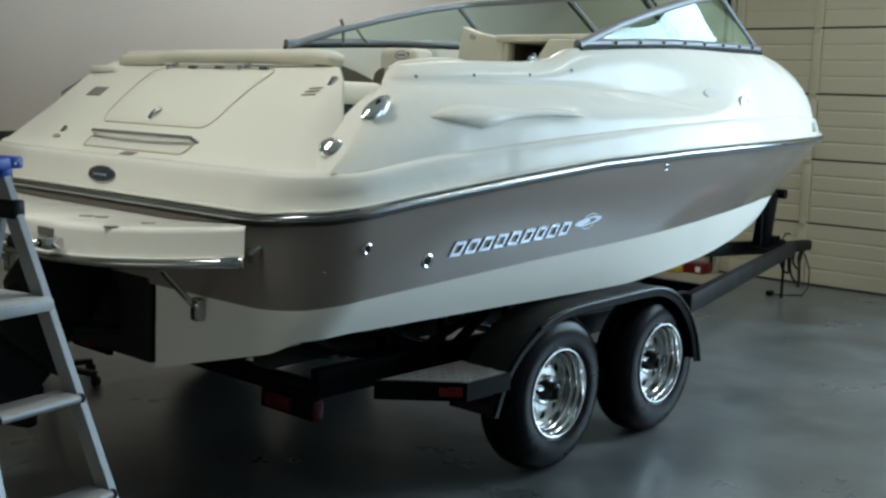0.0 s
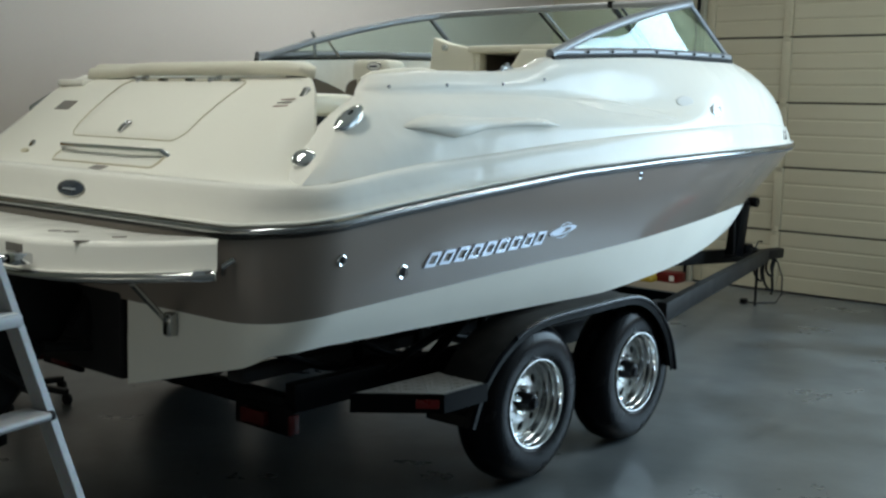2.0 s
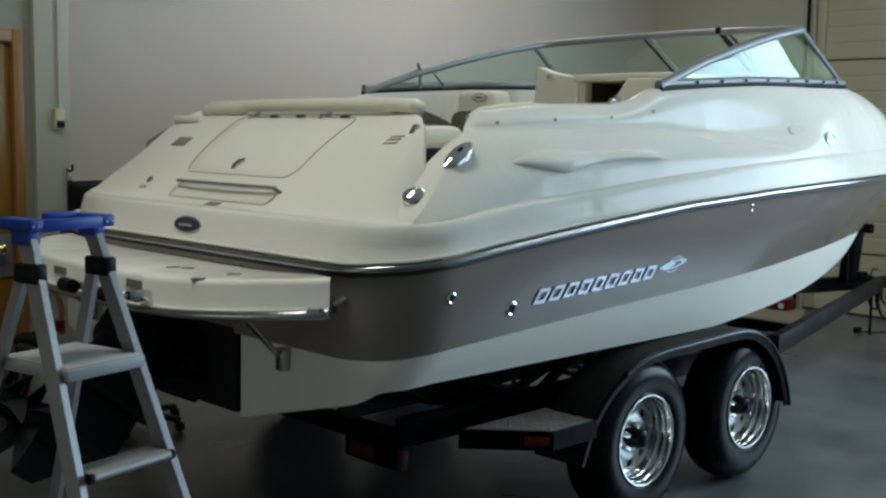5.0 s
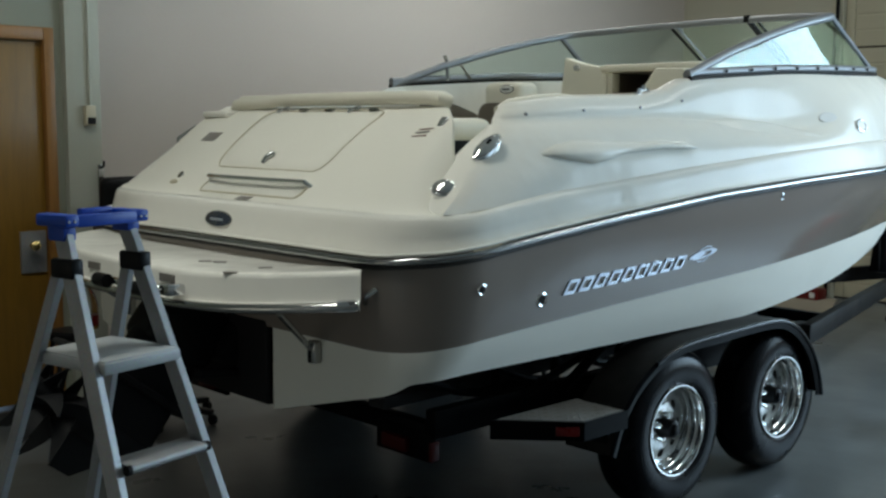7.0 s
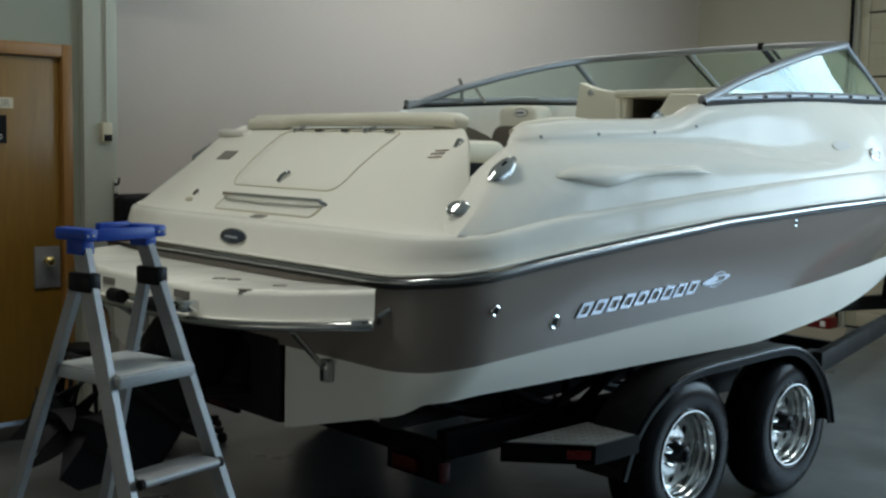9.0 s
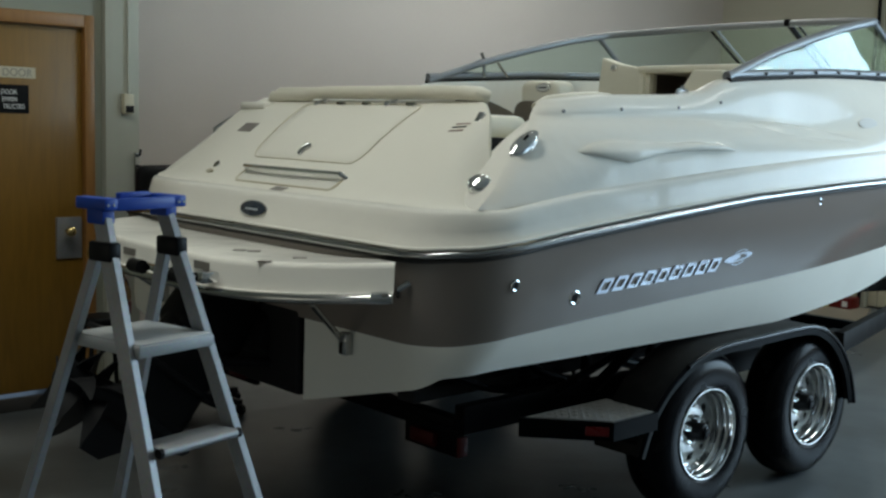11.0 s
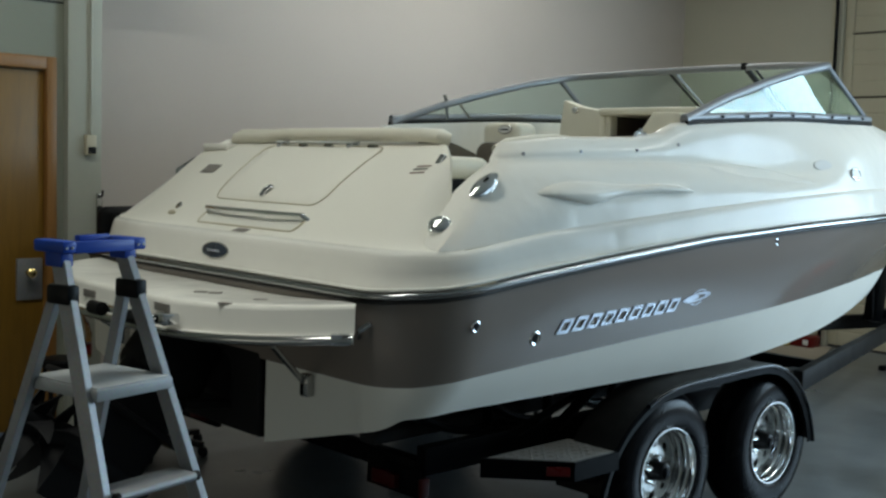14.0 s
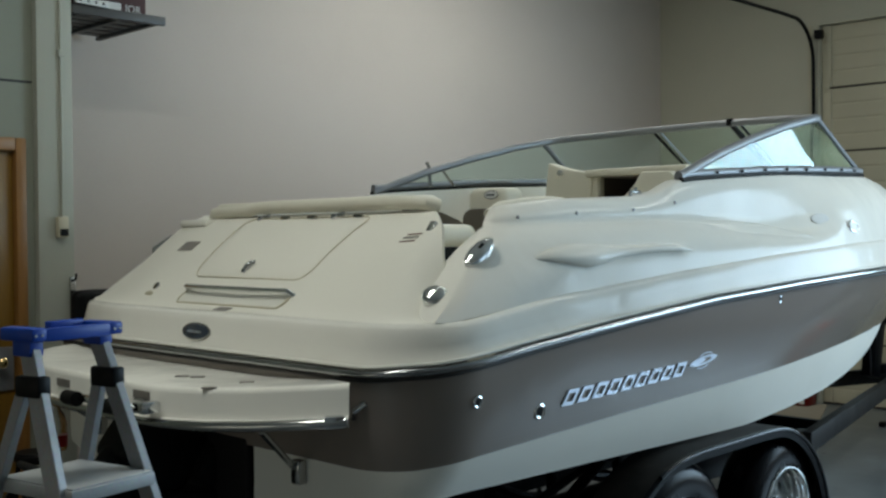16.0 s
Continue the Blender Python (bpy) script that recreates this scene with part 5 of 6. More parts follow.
plat = part("swim_platform", slab([(plat_edge(inset=0.015), 0.985), (plat_edge(), 0.995), (plat_edge(), 1.010), (plat_edge(inset=0.004), 1.016), (plat_edge(inset=0.018), 1.020), (plat_edge(inset=0.022), 1.030), (plat_edge(inset=0.026), 1.098), (plat_edge(inset=0.030), 1.109), (plat_edge(inset=0.038), 1.115), (plat_edge(inset=0.048), 1.117)]), GELCOAT, boat, "white moulded swim platform with steel edge")
plat.data.set_sharp_from_angle(angle=radians(50))
part("platform_trim", tube([(x - 0.004, y, 1.003 + lift(y)) for x, y in plat_edge()[1:-1]], 0.017, 10), STEEL, plat, "polished steel edge trim")
part("trim_end", beam((-1.650, -1.066, 1.044), (-1.606, -1.108, 1.046), 0.036, 0.038, 0.005), CHROME, plat, "bright trim end cap")
for x, y in ((-1.632, -0.345), (-1.660, -0.290), (-1.783, -0.652), (-1.619, -0.622)):
    z = 1.1185 + lift(y)
    part("drain_slot", beam((x - 0.017, y + 0.016, z), (x + 0.017, y - 0.016, z), 0.032, 0.004, 0.001), DECAL, plat)
for y, z in ((-0.365, 1.083), (0.20, 1.072)):
    xx = lerp(y, [(p[1], p[0]) for p in plat_edge()[1:]]) + 0.021
    part("edge_label", box((xx - 0.002, y - 0.05, z - 0.014), (xx + 0.004, y + 0.05, z + 0.014)), DECAL, plat, "small printed edge label", smooth=False)
lad = part("boarding_ladder", tube([(-1.915, -0.02, 1.050), (-1.935, -0.03, 1.055), (-1.94, -0.20, 1.055), (-1.94, -0.40, 1.055), (-1.91, -0.42, 1.05)], 0.015, 10), CHROME, plat, "folded chrome boarding ladder")
for y in (-0.06, -0.36):
    part("ladder_grip", rod((-1.955, y + 0.04, 1.052), (-1.955, y - 0.04, 1.052), 0.026), BLACK_PLASTIC, lad)
part("ladder_hinge", box((-1.93, -0.49, 1.035), (-1.86, -0.42, 1.075), 0.01), CHROME, lad)
for s in (-1, 1):
    part("platform_strut", tube([(-1.69, s * 0.800, 0.99), (-1.475, s * 0.680, 0.825)], 0.011, 8), STEEL, plat, "steel platform strut")
    part("strut_foot", box((-1.478, s * 0.685 - 0.022, 0.768), (-1.440, s * 0.685 + 0.022, 0.852), 0.008), STEEL, plat)

# ---- stern drive ----
drive = thing("stern_drive", "black tilted stern drive with pointed propeller blades", "outboard drive")
DM = pose(-1.30, 0, 0.80, 0, 0, 0) @ pose(0, 0, 0, 0, 38, 0)
def dpart(name, bm, mat, parent, label=""):
    o = part(name, bm, mat, parent, label)
    if parent is drive:
        o.matrix_world = DM
    return o


dpart("gimbal", box((-0.14, -0.17, -0.20), (0.30, 0.17, 0.16), 0.04), BLACK_PLASTIC, drive)
up = box((-0.42, -0.115, -0.30), (-0.10, 0.115, -0.03), 0.05, seg=4)
dpart("upper_housing", up, BLACK_PLASTIC, drive)
dpart("leg", box((-0.42, -0.060, -0.66), (-0.10, 0.060, -0.22), 0.04, seg=3), GRIME, drive)
dpart("plate", box((-0.62, -0.13, -0.47), (-0.05, 0.13, -0.445), 0.01), GRIME, drive)
tor = lathe([(0.0, -0.30), (0.03, -0.27), (0.06, -0.18), (0.068, 0.0), (0.065, 0.16), (0.05, 0.24), (0.0, 0.25)], 24, None, pose(-0.30, 0, -0.66, 0, -90, 0))
dpart("torpedo", tor, GRIME, drive)
sk = bmesh.new()
sk.faces.new([sk.verts.new(p) for p in ((-0.44, 0, -0.69), (-0.16, 0, -0.69), (-0.33, 0, -0.86), (-0.42, 0, -0.86))])
dpart("skeg", thicken(sk, 0.012), GRIME, drive, "dark worn skeg")
for k, (px, r, nb) in enumerate(((-0.50, 0.22, 6), (-0.60, 0.20, 6))):
    hub = dpart("propeller", lathe([(0.0, -0.05), (0.05, -0.05), (0.055, 0.05), (0.0, 0.05)], 20, None, pose(px, 0, -0.66, 0, -90, 0)), GRIME, drive, "dark propeller with pointed blades")
    for j in range(nb):
        a = j * math.tau / nb + 0.3 * k
        bl = bmesh.new()
        rows_p = []
        for i in range(7):
            t = i / 6
            rr, wd, tw = 0.04 + (r - 0.04) * t, 0.046 * (1 - t) ** 0.7 + 0.004, radians(58 - 34 * t)
            rows_p.append([Vector((px + u * math.sin(tw) * wd, (u * math.cos(tw) * wd - 0.09 * t * t), rr)) for u in (-1, -0.3, 0.4, 1)])
        m = Matrix.Translation((0, 0, -0.66)) @ Matrix.Rotation(a, 4, "X")
        for v in grid(rows_p, bl).verts:
            v.co = m @ v.co
        part("blade", thicken(bl, 0.005), GRIME, hub)
for y in (-0.2, 0.2):
    part("trim_ram", rod((-1.20, y, 0.62), (-1.62, y * 0.6, 0.66), 0.022), GRIME, drive)
# Black block added to fill the dark space between drive and hull.
part("drive_filler", box((-1.445, -0.365, 0.545), (-1.09, 0.365, 0.885), 0.02, seg=3), GRIME, drive, "added black block filling the dark area round the drive")
part("bellows", rod((-1.06, 0, 0.74), (-1.34, 0, 0.78), 0.10, n=20), RUBBER, drive)

# ---- trailer details ----
part("tongue_stand", rod((5.10, 0.06, 0.0), (5.10, 0.06, 0.42), 0.012), GRIME, trailer)
part("winch", box((4.60, -0.06, 0.50), (4.74, 0.06, 0.575), 0.015), BLACK_PAINT, trailer)
part("winch_crank", tube([(4.68, -0.06, 0.55), (4.68, -0.10, 0.55), (4.72, -0.105, 0.60), (4.72, -0.14, 0.60)], 0.007, 8), GRIME, trailer)
part("winch_strap", tube([(4.44, -0.03, 0.50), (4.45, -0.02, 0.68), (4.47, 0.0, 0.86)], 0.008, 6), GRIME, trailer)
part("side_guide", rod((3.70, 0.34, 0.45), (3.70, 0.34, 0.66), 0.022), DUSTY_BLACK, trailer)
for k, (y, sag, x1) in enumerate(((-0.05, 0.16, 5.20), (0.06, 0.22, 5.26), (-0.02, 0.30, 5.32))):
    pts = [(5.05 + (x1 - 5.05) * t, y + 0.02 * math.sin(9 * t), 0.41 - sag * math.sin(math.pi * t) * (1.0 - 0.2 * t)) for t in [i / 14 for i in range(15)]]
    part("safety_chain", tube(pts, 0.010, 6), GRIME, trailer)
part("light_cable", tube([(5.30, 0.03, 0.42), (5.42, 0.02, 0.36), (5.50, 0.0, 0.22), (5.46, -0.02, 0.07), (5.32, -0.03, 0.012), (5.18, 0.08, 0.012), (5.13, 0.17, 0.014)], 0.007, 8), ROPE, trailer, "black light cable hanging to the floor")
part("cable_plug", box((5.09, 0.15, 0.002), (5.16, 0.20, 0.045), 0.008), BLACK_PLASTIC, trailer)
part("chain_hook", tube([(5.20, -0.03, 0.40), (5.22, -0.03, 0.24), (5.24, -0.03, 0.13), (5.21, -0.03, 0.10)], 0.010, 8), GRIME, trailer)
for s in (-1, 1):
    part("leaf_spring", tube([(-0.42, s * 0.88, 0.42), (-0.2, s * 0.88, 0.32), (0.0, s * 0.88, 0.29), (0.2, s * 0.88, 0.32), (0.43, s * 0.88, 0.42)], 0.022, 6), GRIME, trailer)
    part("leaf_spring", tube([(0.43, s * 0.88, 0.42), (0.66, s * 0.88, 0.32), (0.86, s * 0.88, 0.29), (1.06, s * 0.88, 0.32), (1.28, s * 0.88, 0.42)], 0.022, 6), GRIME, trailer)
    for x in (-0.30, 0.43, 1.05):
        part("fender_arm", beam((x, s * 0.88, 0.52), (x, s * 1.085, 0.74 if x < 1 else 0.60), 0.03, 0.04), BLACK_PAINT, trailer)
    part("bunk_bow", tube([(-0.55, s * 0.86, 0.52), (-0.5, s * 0.95, 0.60), (-0.3, s * 0.98, 0.68), (-0.1, s * 0.98, 0.70)], 0.018, 8), BLACK_PAINT, trailer)
for s in (-1, 1):
    for x0, x1, z0, z1 in ((-0.98, -0.55, 0.640, 0.520), (-0.60, -0.17, 0.655, 0.510), (-0.13, 0.29, 0.655, 0.520), (0.33, 0.80, 0.660, 0.540)):
        part("arched_bearer", tube([(x0 + (x1 - x0) * q / 10, s * 0.70, z0 - (z0 - z1) * math.sin(math.pi / 2 * q / 10)) for q in range(11)], 0.020, 8), BLACK_PAINT, trailer)
        part("bearer_post", beam((x1 + 0.02, s * 0.70, 0.46), (x1 + 0.02, s * 0.70, 0.675), 0.036, 0.030, up=(1, 0, 0)), BLACK_PAINT, trailer)
part("hose_loop", tube([(-0.55, -0.4, 0.56), (-0.42, -0.55, 0.46), (-0.25, -0.62, 0.44), (-0.05, -0.55, 0.47), (0.1, -0.4, 0.55)], 0.012, 8), ROPE, trailer)


# ---- loose things ----
def step_ladder():
    L = thing("step_ladder", "aluminium step ladder with a blue plastic top and tray", "ladder", (-2.460, -1.069, 0), 12)

    def fy(z):
        return 0.020 - (1.385 - z) * 0.385

    def ry(z):
        return 0.0 + (1.28 - z) * 0.36

    def hw(z):
        return 0.100 + (1.385 - z) * 0.078
    for s in (-1, 1):
        part("front_leg", beam((s * hw(0.02), fy(0.02), 0.02), (s * hw(1.36), fy(1.36), 1.36), 0.024, 0.050, 0.0025, up=(0, 1, 0.3)), ALUMINIUM, L, smooth=False)
        part("rear_leg", beam((s * hw(0.02), ry(0.02), 0.02), (s * hw(1.24), ry(1.24), 1.24), 0.022, 0.035, 0.0025, up=(0, 1, -0.3)), ALUMINIUM, L, smooth=False)
        part("hinge_block", box((s * hw(1.25) - 0.021, fy(1.25) - 0.031, 1.226), (s * hw(1.25) + 0.019, fy(1.25) + 0.060, 1.278), 0.008), BLACK_PLASTIC, L, "black plastic hinge block")
        part("foot", box((s * hw(0) - 0.02, fy(0) - 0.035, 0.0), (s * hw(0) + 0.02, fy(0) + 0.035, 0.035), 0.006), BLACK_PLASTIC, L)
        part("foot", box((s * hw(0) - 0.02, ry(0) - 0.025, 0.0), (s * hw(0) + 0.02, ry(0) + 0.025, 0.035), 0.006), BLACK_PLASTIC, L)
        side = box((s * 0.113 - 0.022, -0.050, 1.360), (s * 0.113 + 0.022, 0.076, 1.392), 0.006)
        box((s * 0.103 - 0.020, -0.024, 1.322 if s < 0 else 1.334), (s * 0.103 + 0.020, 0.044, 1.364), 0.005, side)
        part("cap_side", side, BLUE, L)
        for k in (-0.009, 0.009):
            part("screw_head", rod((s * 0.116 + k, -0.0525, 1.374), (s * 0.116 + k, -0.049, 1.374), 0.0035, n=10), ALUMINIUM, L)
    part("front_rail", box((-0.095, -0.050, 1.358), (0.095, -0.034, 1.390), 0.004), BLUE, L, "blue plastic front rail")
    part("back_rail", box((-0.010, 0.050, 1.366), (0.095, 0.072, 1.397), 0.004), BLUE, L, "blue plastic back rail")
    part("cap_web", box((-0.095, -0.036, 1.358), (0.095, 0.060, 1.368), 0.002), BLUE, L)
    tray = box((-0.126, fy(1.0) - 0.046, 0.990), (0.126, ry(1.0) + 0.005, 1.022), 0.006)
    box((-0.121, fy(1.0) - 0.041, 1.020), (0.121, ry(1.0), 1.026), 0.002, tray)
    part("tray", tray, TRAY, L, "pale grey platform step")
    for z in (0.775, 0.525, 0.275):
        w = hw(z) - 0.020
        st = part("step", box((-w, fy(z) - 0.045, z - 0.025), (w, fy(z) + 0.04, z), 0.006), ALUMINIUM, L)
        part("step_front", rod((-w, fy(z) - 0.045, z - 0.012), (w, fy(z) - 0.045, z - 0.012), 0.012, n=12), ALUMINIUM, st)
        for s in (-1, 1):
            part("step_plug", rod((s * (w - 0.002), fy(z) - 0.045, z - 0.012), (s * (w + 0.010), fy(z) - 0.045, z - 0.012), 0.0135, n=12), BLACK_PLASTIC, st)


step_ladder()


def bucket(at, mat, label, r0, r1, h, rz=0):
    B = thing("bucket", label, "bucket", at, rz, "buckets by the shelf rack")
    bm = lathe([(r0, 0.0), (r0 + 0.004, 0.004), (r1 - 0.006, h * 0.80), (r1 + 0.004, h * 0.805), (r1 + 0.006, h * 0.86), (r1, h * 0.87), (r1 + 0.002, h * 0.965), (r1 + 0.008, h * 0.97), (r1 + 0.008, h),
                (r1 - 0.004, h), (r1 - 0.008, h * 0.9), (r0 - 0.004, 0.008), (0.0, 0.008)], 40)
    part("body", bm, mat, B)
    pts = [((r1 + 0.014) * math.cos(a), (r1 + 0.014) * math.sin(a), h * 0.82 - 0.11 * math.sin(a)) for a in [math.pi + math.pi * k / 18 for k in range(19)]]
    pts = [(x, y, h * 0.84 - 0.13 * abs(y) / (r1 + 0.014)) for x, y, _ in pts]
    if mat is WHITE_PLASTIC:
        part("bail", tube(pts, 0.003, 6), STEEL, B, "thin wire handle")
    return B


b1 = bucket((4.24, -1.67, 0), ORANGE, "orange plastic bucket with a white and red label", 0.117, 0.135, 0.37, -83)
lb = bmesh.new()
grid([[(0.1315 * math.cos(a), 0.1315 * math.sin(a), z) for a in [radians(-152 + 8 * k) for k in range(10)]] for z in (0.055, 0.15, 0.235)], lb)
part("label", thicken(lb, 0.003), PAPER, b1, "white label with a red panel", smooth=False)
lr = bmesh.new()
grid([[(0.136 * math.cos(a), 0.136 * math.sin(a), z) for a in [radians(-152 + 6 * k) for k in range(11)]] for z in (0.095, 0.16, 0.222)], lr)
part("label_panel", thicken(lr, 0.003), surface("red_label_print", (0.45, 0.03, 0.03), 0.5, vary=0.2, scale=20), b1, smooth=False)
for z in (0.115, 0.165):
    lbar = bmesh.new()
    grid([[(0.1395 * math.cos(a), 0.1395 * math.sin(a), zz) for a in [radians(-138 + 6 * k) for k in range(6)]] for zz in (z, z + 0.009)], lbar)
    part("label_bar", thicken(lbar, 0.002), PAPER, b1, smooth=False)
ld = bmesh.new()
grid([[(0.1325 * math.cos(a), 0.1325 * math.sin(a), z) for a in [radians(-24 + 4 * k) for k in range(4)]] for z in (0.08, 0.15, 0.23)], ld)
part("side_print", thicken(ld, 0.002), CARD, b1, smooth=False)
bucket((4.44, -1.95, 0), WHITE_PLASTIC, "white plastic pail with a wire handle", 0.140, 0.158, 0.32, -60)


def shelf_rack():
    R = thing("shelf_rack", "grey steel shelf rack beside the garage door", "shelf rack", (5.30, -2.45, 0))
    for x in (0.0, 0.52):
        for y in (0.02, 1.0):
            part("post", box((x - 0.016, y - 0.016, 0), (x + 0.016, y + 0.016, 0.64), 0.003), GRIME, R)
    for z in (0.06, 0.60):
        part("shelf", box((-0.03, 0.0, z), (0.55, 1.03, z + 0.03), 0.006), ALUMINIUM, R)


shelf_rack()


def bottle(at, r, h, mat, cap, label, neck=0.4):
    B = thing("bottle", label, "bottle", at, 0, "bottles on the shelf rack")
    part("body", lathe([(r * 0.95, 0), (r, 0.008), (r, h * 0.68), (r * 0.8, h * 0.76), (r * neck, h * 0.83), (r * neck, h * 0.88), (0, h * 0.88)], 24), mat, B)
    part("cap", lathe([(r * neck * 1.2, h * 0.86), (r * neck * 1.2, h * 0.98), (r * neck * 0.8, h), (0, h)], 16), cap, B)
    return B


def spray_can(at, r, h, mat, label):
    B = thing("spray_can", label, "spray can", at, 0, "bottles on the shelf rack")
    part("body", lathe([(r, 0), (r, h * 0.8), (r * 0.85, h * 0.86), (r * 0.5, h * 0.89), (0, h * 0.89)], 20), mat, B)
    part("cap", lathe([(r * 0.8, h * 0.86), (r * 0.78, h * 0.99), (0, h)], 16), RED_LENS, B)


CYAN = surface("blue_bottle_plastic", (0.03, 0.30, 0.55), 0.3, vary=0.1, coat=0.3)
NAVY = surface("navy_jug_plastic", (0.03, 0.07, 0.22), 0.35, vary=0.1)
GREENISH = surface("dark_green_plastic", (0.02, 0.06, 0.05), 0.35, vary=0.1)
MIXED = surface("red_yellow_label", (0.20, 0.025, 0.03), 0.4, vary=0.9, scale=22, dirt=(0.45, 0.36, 0.05), dirt_amount=0.9, dirt_scale=17)
spray_can((5.30, -1.515, 0.63), 0.052, 0.27, MIXED, "mottled red, black and yellow can")
spray_can((5.42, -1.50, 0.63), 0.034, 0.31, GRIME, "black spray can with a red cap")
bottle((5.30, -1.61, 0.63), 0.036, 0.235, CYAN, PAPER, "bright blue squeeze bottle with a white cap", 0.55)
bottle((5.36, -1.71, 0.63), 0.055, 0.27, NAVY, ORANGE, "navy jug with an orange cap")
bottle((5.32, -1.84, 0.63), 0.055, 0.30, NAVY, PAPER, "navy jug with a white cap")
bottle((5.55, -1.80, 0.63), 0.07, 0.50, GREENISH, BLACK_PLASTIC, "tall dark green bottle")
roll = thing("paper_roll", "white paper towel roll standing upright", "paper roll", (5.62, -1.62, 0.63))
part("paper", lathe([(0.02, 0.0), (0.095, 0.0), (0.097, 0.01), (0.097, 0.59), (0.095, 0.60), (0.02, 0.60)], 32), PAPER, roll)
crate = thing("picture_box", "white-edged box with a dark mottled picture", "box", (5.22, -1.92, 0.09))
part("carton", box((0.0, 0.0, 0.0), (0.16, 0.42, 0.36), 0.006), PAPER, crate)
part("picture", box((-0.006, 0.05, 0.05), (-0.001, 0.37, 0.30), 0.001), surface("mottled_picture", (0.10, 0.09, 0.06), 0.4, vary=0.5, scale=12, dirt=(0.42, 0.42, 0.36), dirt_amount=0.9, dirt_scale=11), crate)
funnel = thing("funnel", "small pale plastic funnel under the shelf", "funnel", (5.27, -1.60, 0.50))
part("cone", lathe([(0.05, 0.10), (0.05, 0.095), (0.012, 0.03), (0.008, 0.0)], 20), WHITE_PLASTIC, funnel)

# far side, under the bow
red_box = thing("tool_case", "low red plastic case by the wall", "case", (5.72, 1.20, 0))
part("body", box((-0.09, -0.11, 0.0), (0.09, 0.12, 0.11), 0.015), RED_LENS, red_box)
part("label", box((-0.096, -0.08, 0.03), (-0.091, -0.03, 0.08)), PAPER, red_box)
yel = thing("tarp_bundle", "folded yellow plastic tarp on the floor", "tarp", (5.66, 1.50, 0))
part("fold", box((-0.15, -0.20, 0.0), (0.15, 0.20, 0.07), 0.03, seg=3), surface("yellow_tarp", (0.45, 0.32, 0.03), 0.5, vary=0.2, scale=12), yel)
mat = thing("floor_mat", "flat grey rubber mat under the bow", "mat", (3.9, 1.35, 0))
part("sheet", box((-0.9, -0.5, 0.0), (0.9, 0.5, 0.012), 0.004), surface("grey_mat", (0.13, 0.125, 0.115), 0.7, vary=0.15, scale=4, bump=0.2), mat)

# wall by the office door
th = thing("thermostat", "beige wall control box with a dark window", "thermostat", (-0.987, DOOR_Y - 0.052, 1.606))
part("case", box((-0.030, -0.042, 0.0), (0.030, 0.0, 0.112), 0.006), BEIGE, th)
part("window", box((-0.022, -0.045, 0.008), (0.026, -0.041, 0.046), 0.002), GRIME, th)
cd = thing("conduit", "thin pale conduit running up the post", "conduit", (-0.978, DOOR_Y - 0.062, 1.720))
part("pipe", rod((0, 0, 0), (0, 0, TOP - 1.721), 0.008, n=10), PALE_POST, cd)
part("clamp", box((-0.016, -0.010, 0.86), (0.016, 0.011, 0.90), 0.003), PALE_POST, cd)
hk = thing("wall_hook", "small dark steel wall hook with a strap", "hook", (-0.925, DOOR_Y - 0.052, 1.22))
part("plate", box((-0.016, -0.012, -0.10), (0.016, 0.0, 0.17), 0.003), STEEL, hk)
part("hook", tube([(0, -0.01, 0.15), (0, -0.045, 0.16), (0, -0.05, 0.19)], 0.007, 8), GRIME, hk)
part("strap", box((-0.013, -0.026, -0.06), (0.013, -0.013, 0.10), 0.004), GRIME, hk)


def office_chair():
    C = thing("office_chair", "black padded swivel chair behind the stern", "chair", (-0.865, 1.72, 0), 10)
    part("backrest", box((-0.24, -0.05, 0.70), (0.24, 0.04, 1.335), 0.045, seg=4), BLACK_PLASTIC, C)
    part("seat", box((-0.22, -0.46, 0.44), (0.22, -0.02, 0.53), 0.04, seg=3), BLACK_PLASTIC, C)
    part("back_stem", beam((0, 0.0, 0.48), (0, 0.02, 0.84), 0.06, 0.02), BLACK_PLASTIC, C)
    part("gas_column", rod((0, -0.24, 0.08), (0, -0.24, 0.45), 0.025), BLACK_PLASTIC, C)
    for k in range(5):
        a = k * math.tau / 5
        part("base_arm", beam((0, -0.24, 0.09), (0.26 * math.cos(a), -0.24 + 0.26 * math.sin(a), 0.065), 0.04, 0.03), BLACK_PLASTIC, C)
        part("castor", rod((0.26 * math.cos(a) - 0.012, -0.24 + 0.26 * math.sin(a), 0.028), (0.26 * math.cos(a) + 0.012, -0.24 + 0.26 * math.sin(a), 0.028), 0.028), BLACK_PLASTIC, C)


office_chair()
st = thing("stool", "low black stool against the office wall", "stool", (-1.32, 1.62, 0))
part("top", lathe([(0.0, 0.50), (0.10, 0.50), (0.11, 0.515), (0.11, 0.54), (0.10, 0.55), (0, 0.55)], 28), BLACK_PLASTIC, st)
for k in range(4):
    a = k * math.tau / 4 + 0.6
    part("leg", rod((0.10 * math.cos(a), 0.10 * math.sin(a), 0.50), (0.15 * math.cos(a), 0.15 * math.sin(a), 0.0), 0.012), BLACK_PLASTIC, st)
jug = thing("jug", "clear plastic jug with a red label on the stool", "jug", (-1.24, 1.58, 0.55))
part("body", lathe([(0.05, 0.0), (0.055, 0.01), (0.055, 0.13), (0.04, 0.18), (0.02, 0.21), (0.02, 0.23), (0, 0.23)], 24), CLEAR, jug)
part("label", lathe([(0.0565, 0.02), (0.0565, 0.075)], 24), RED_LENS, jug)


SHELF_STEEL = surface("grey_shelf_steel", (0.08, 0.077, 0.075), 0.5, metal=0.4, vary=0.15, scale=9)


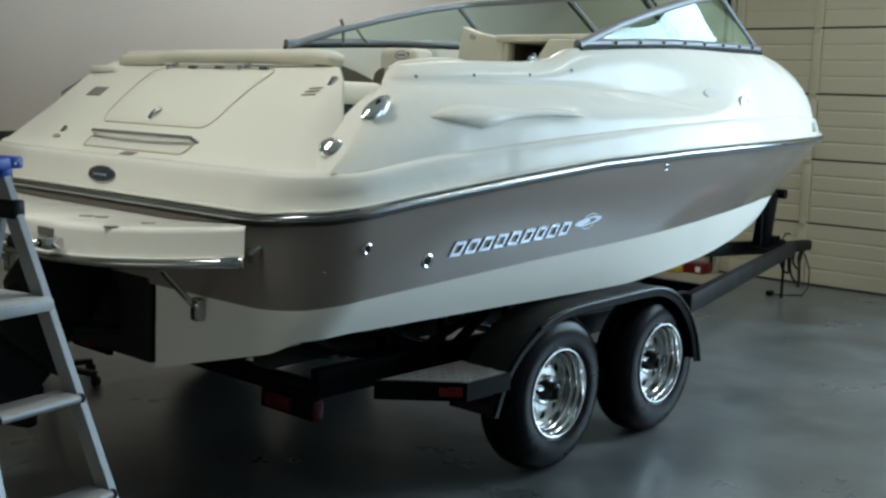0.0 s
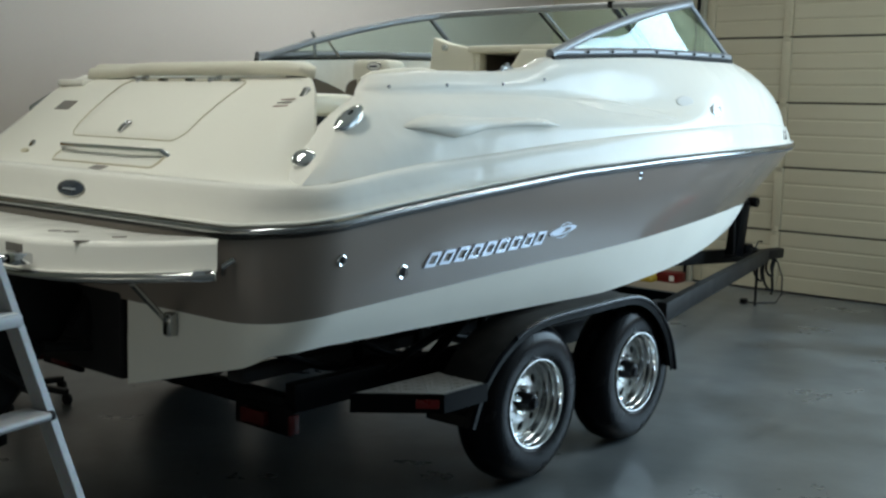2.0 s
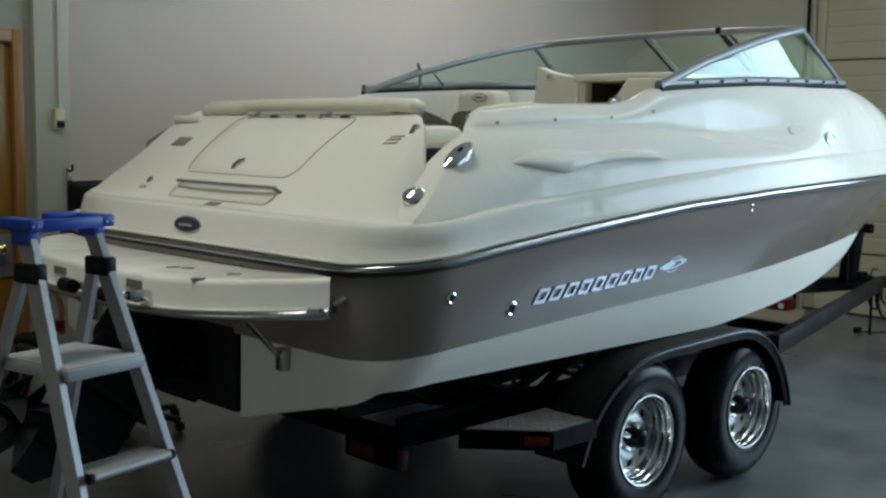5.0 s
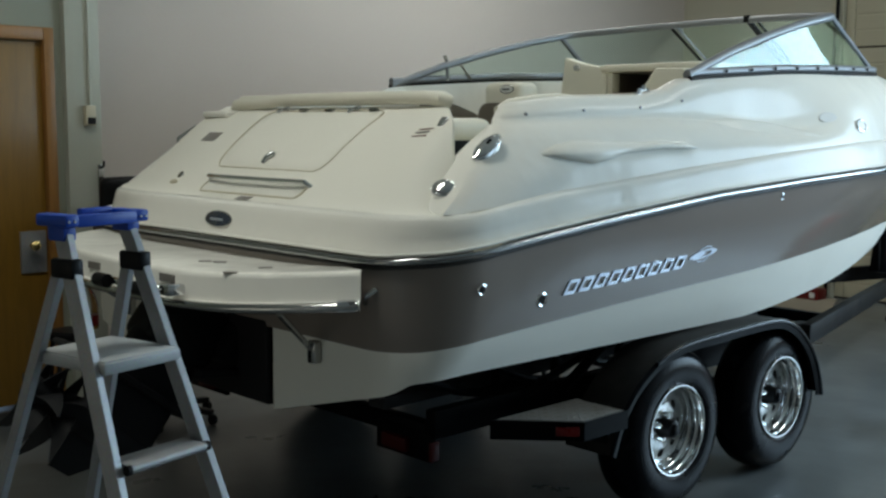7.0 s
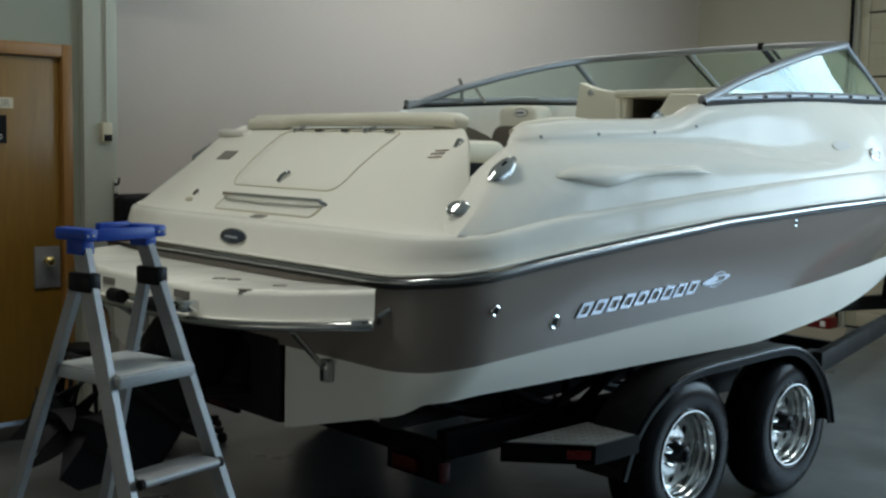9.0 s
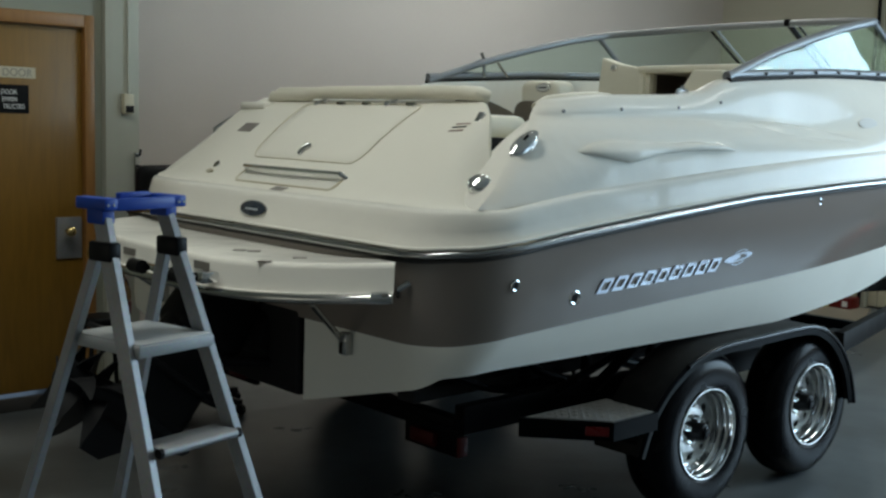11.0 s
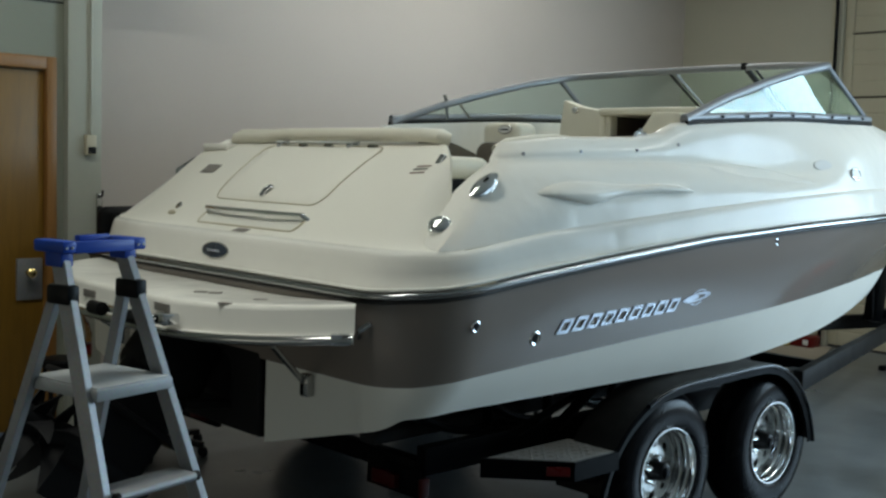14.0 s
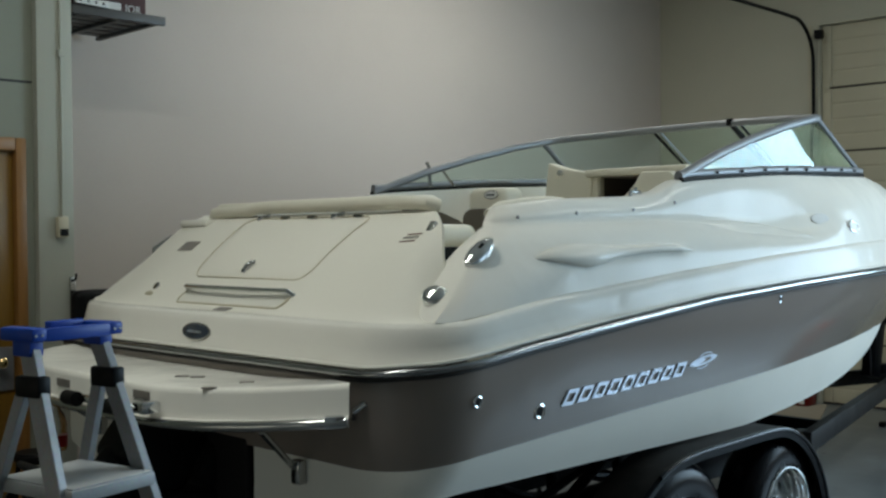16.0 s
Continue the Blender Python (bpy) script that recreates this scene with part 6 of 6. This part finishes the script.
def wall_shelf():
    W = thing("wall_shelf", "grey slatted steel shelf high on the wall", "shelf", (PIL_X + 0.005, 2.06, 2.855))
    for i in range(6):
        part("slat", box((0.0, 0.02 + i * 0.115, 0.0), (0.56, 0.10 + i * 0.115, 0.020), 0.003), SHELF_STEEL, W)
    for x in (0.05, 0.30, 0.52):
        part("bearer", box((x - 0.015, 0.0, -0.022), (x + 0.015, 0.70, -0.001), 0.003), SHELF_STEEL, W)
    part("front_lip", box((0.0, -0.02, -0.02), (0.575, 0.012, 0.03), 0.004), SHELF_STEEL, W)
    part("bracket", beam((0.01, -0.035, 0.052), (0.20, -0.035, 0.044), 0.024, 0.036), WHITE_PLASTIC, W, "pale slotted bracket")
    for i in range(4):
        part("bracket_slot", rod((0.035 + i * 0.045, -0.0465, 0.051 - i * 0.002), (0.035 + i * 0.045, -0.049, 0.051 - i * 0.002), 0.008, n=10), DARK, W)


wall_shelf()
cb = thing("carton", "dark red printed carton with white print on the shelf", "box", (PIL_X + 0.22, 2.16, 2.877))
part("box", box((0.0, 0.0, 0.0), (0.30, 0.40, 0.34), 0.004), CARD, cb)
part("panel", box((0.07, -0.006, 0.13), (0.28, -0.001, 0.31), 0.001), PAPER, cb, "white printed panel", smooth=False)
part("dark_panel", box((0.11, -0.009, 0.165), (0.28, -0.0065, 0.31), 0.001), NAVY, cb, "", smooth=False)
word = bpy.data.curves.new("print", "FONT")
word.body, word.size, word.extrude = "IOR", 0.060, 0.001
word.materials.append(PAPER)
wt = new("print", word)
wt.parent, wt.matrix_local = cb, pose(0.165, -0.003, 0.030, 90, 0, 0)
tagged(wt, "white printed letters")
part("print_bar", box((0.03, -0.004, 0.035), (0.14, -0.001, 0.075)), PAPER, cb, smooth=False)


# housings and glowing tubes of the assumed, unseen ceiling fittings
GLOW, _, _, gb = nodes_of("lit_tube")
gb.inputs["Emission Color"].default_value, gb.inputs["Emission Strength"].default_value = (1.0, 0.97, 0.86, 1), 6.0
for tx, ty, _ in ASSUMED_TUBES:
    fx = thing("assumed_ceiling_light", "assumed unseen fluorescent ceiling fitting with lit tubes", "light", (tx, ty, 4.14), 0, "ceiling lights")
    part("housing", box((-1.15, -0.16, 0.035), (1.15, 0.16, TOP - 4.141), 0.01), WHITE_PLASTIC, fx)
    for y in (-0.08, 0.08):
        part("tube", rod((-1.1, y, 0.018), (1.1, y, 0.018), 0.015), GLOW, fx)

# ---- by the garage door ----
sheet = thing("cardboard_sheet", "flattened tan cardboard sheet on the floor", "cardboard", (4.55, 0.48, 0), 22)
part("sheet", box((0.0, 0.0, 0.0), (1.42, 0.85, 0.012), 0.003), TAN_CARD, sheet, smooth=False)
part("flap", box((0.02, 0.852, 0.0), (1.40, 1.02, 0.010), 0.003), TAN_CARD, sheet, smooth=False)
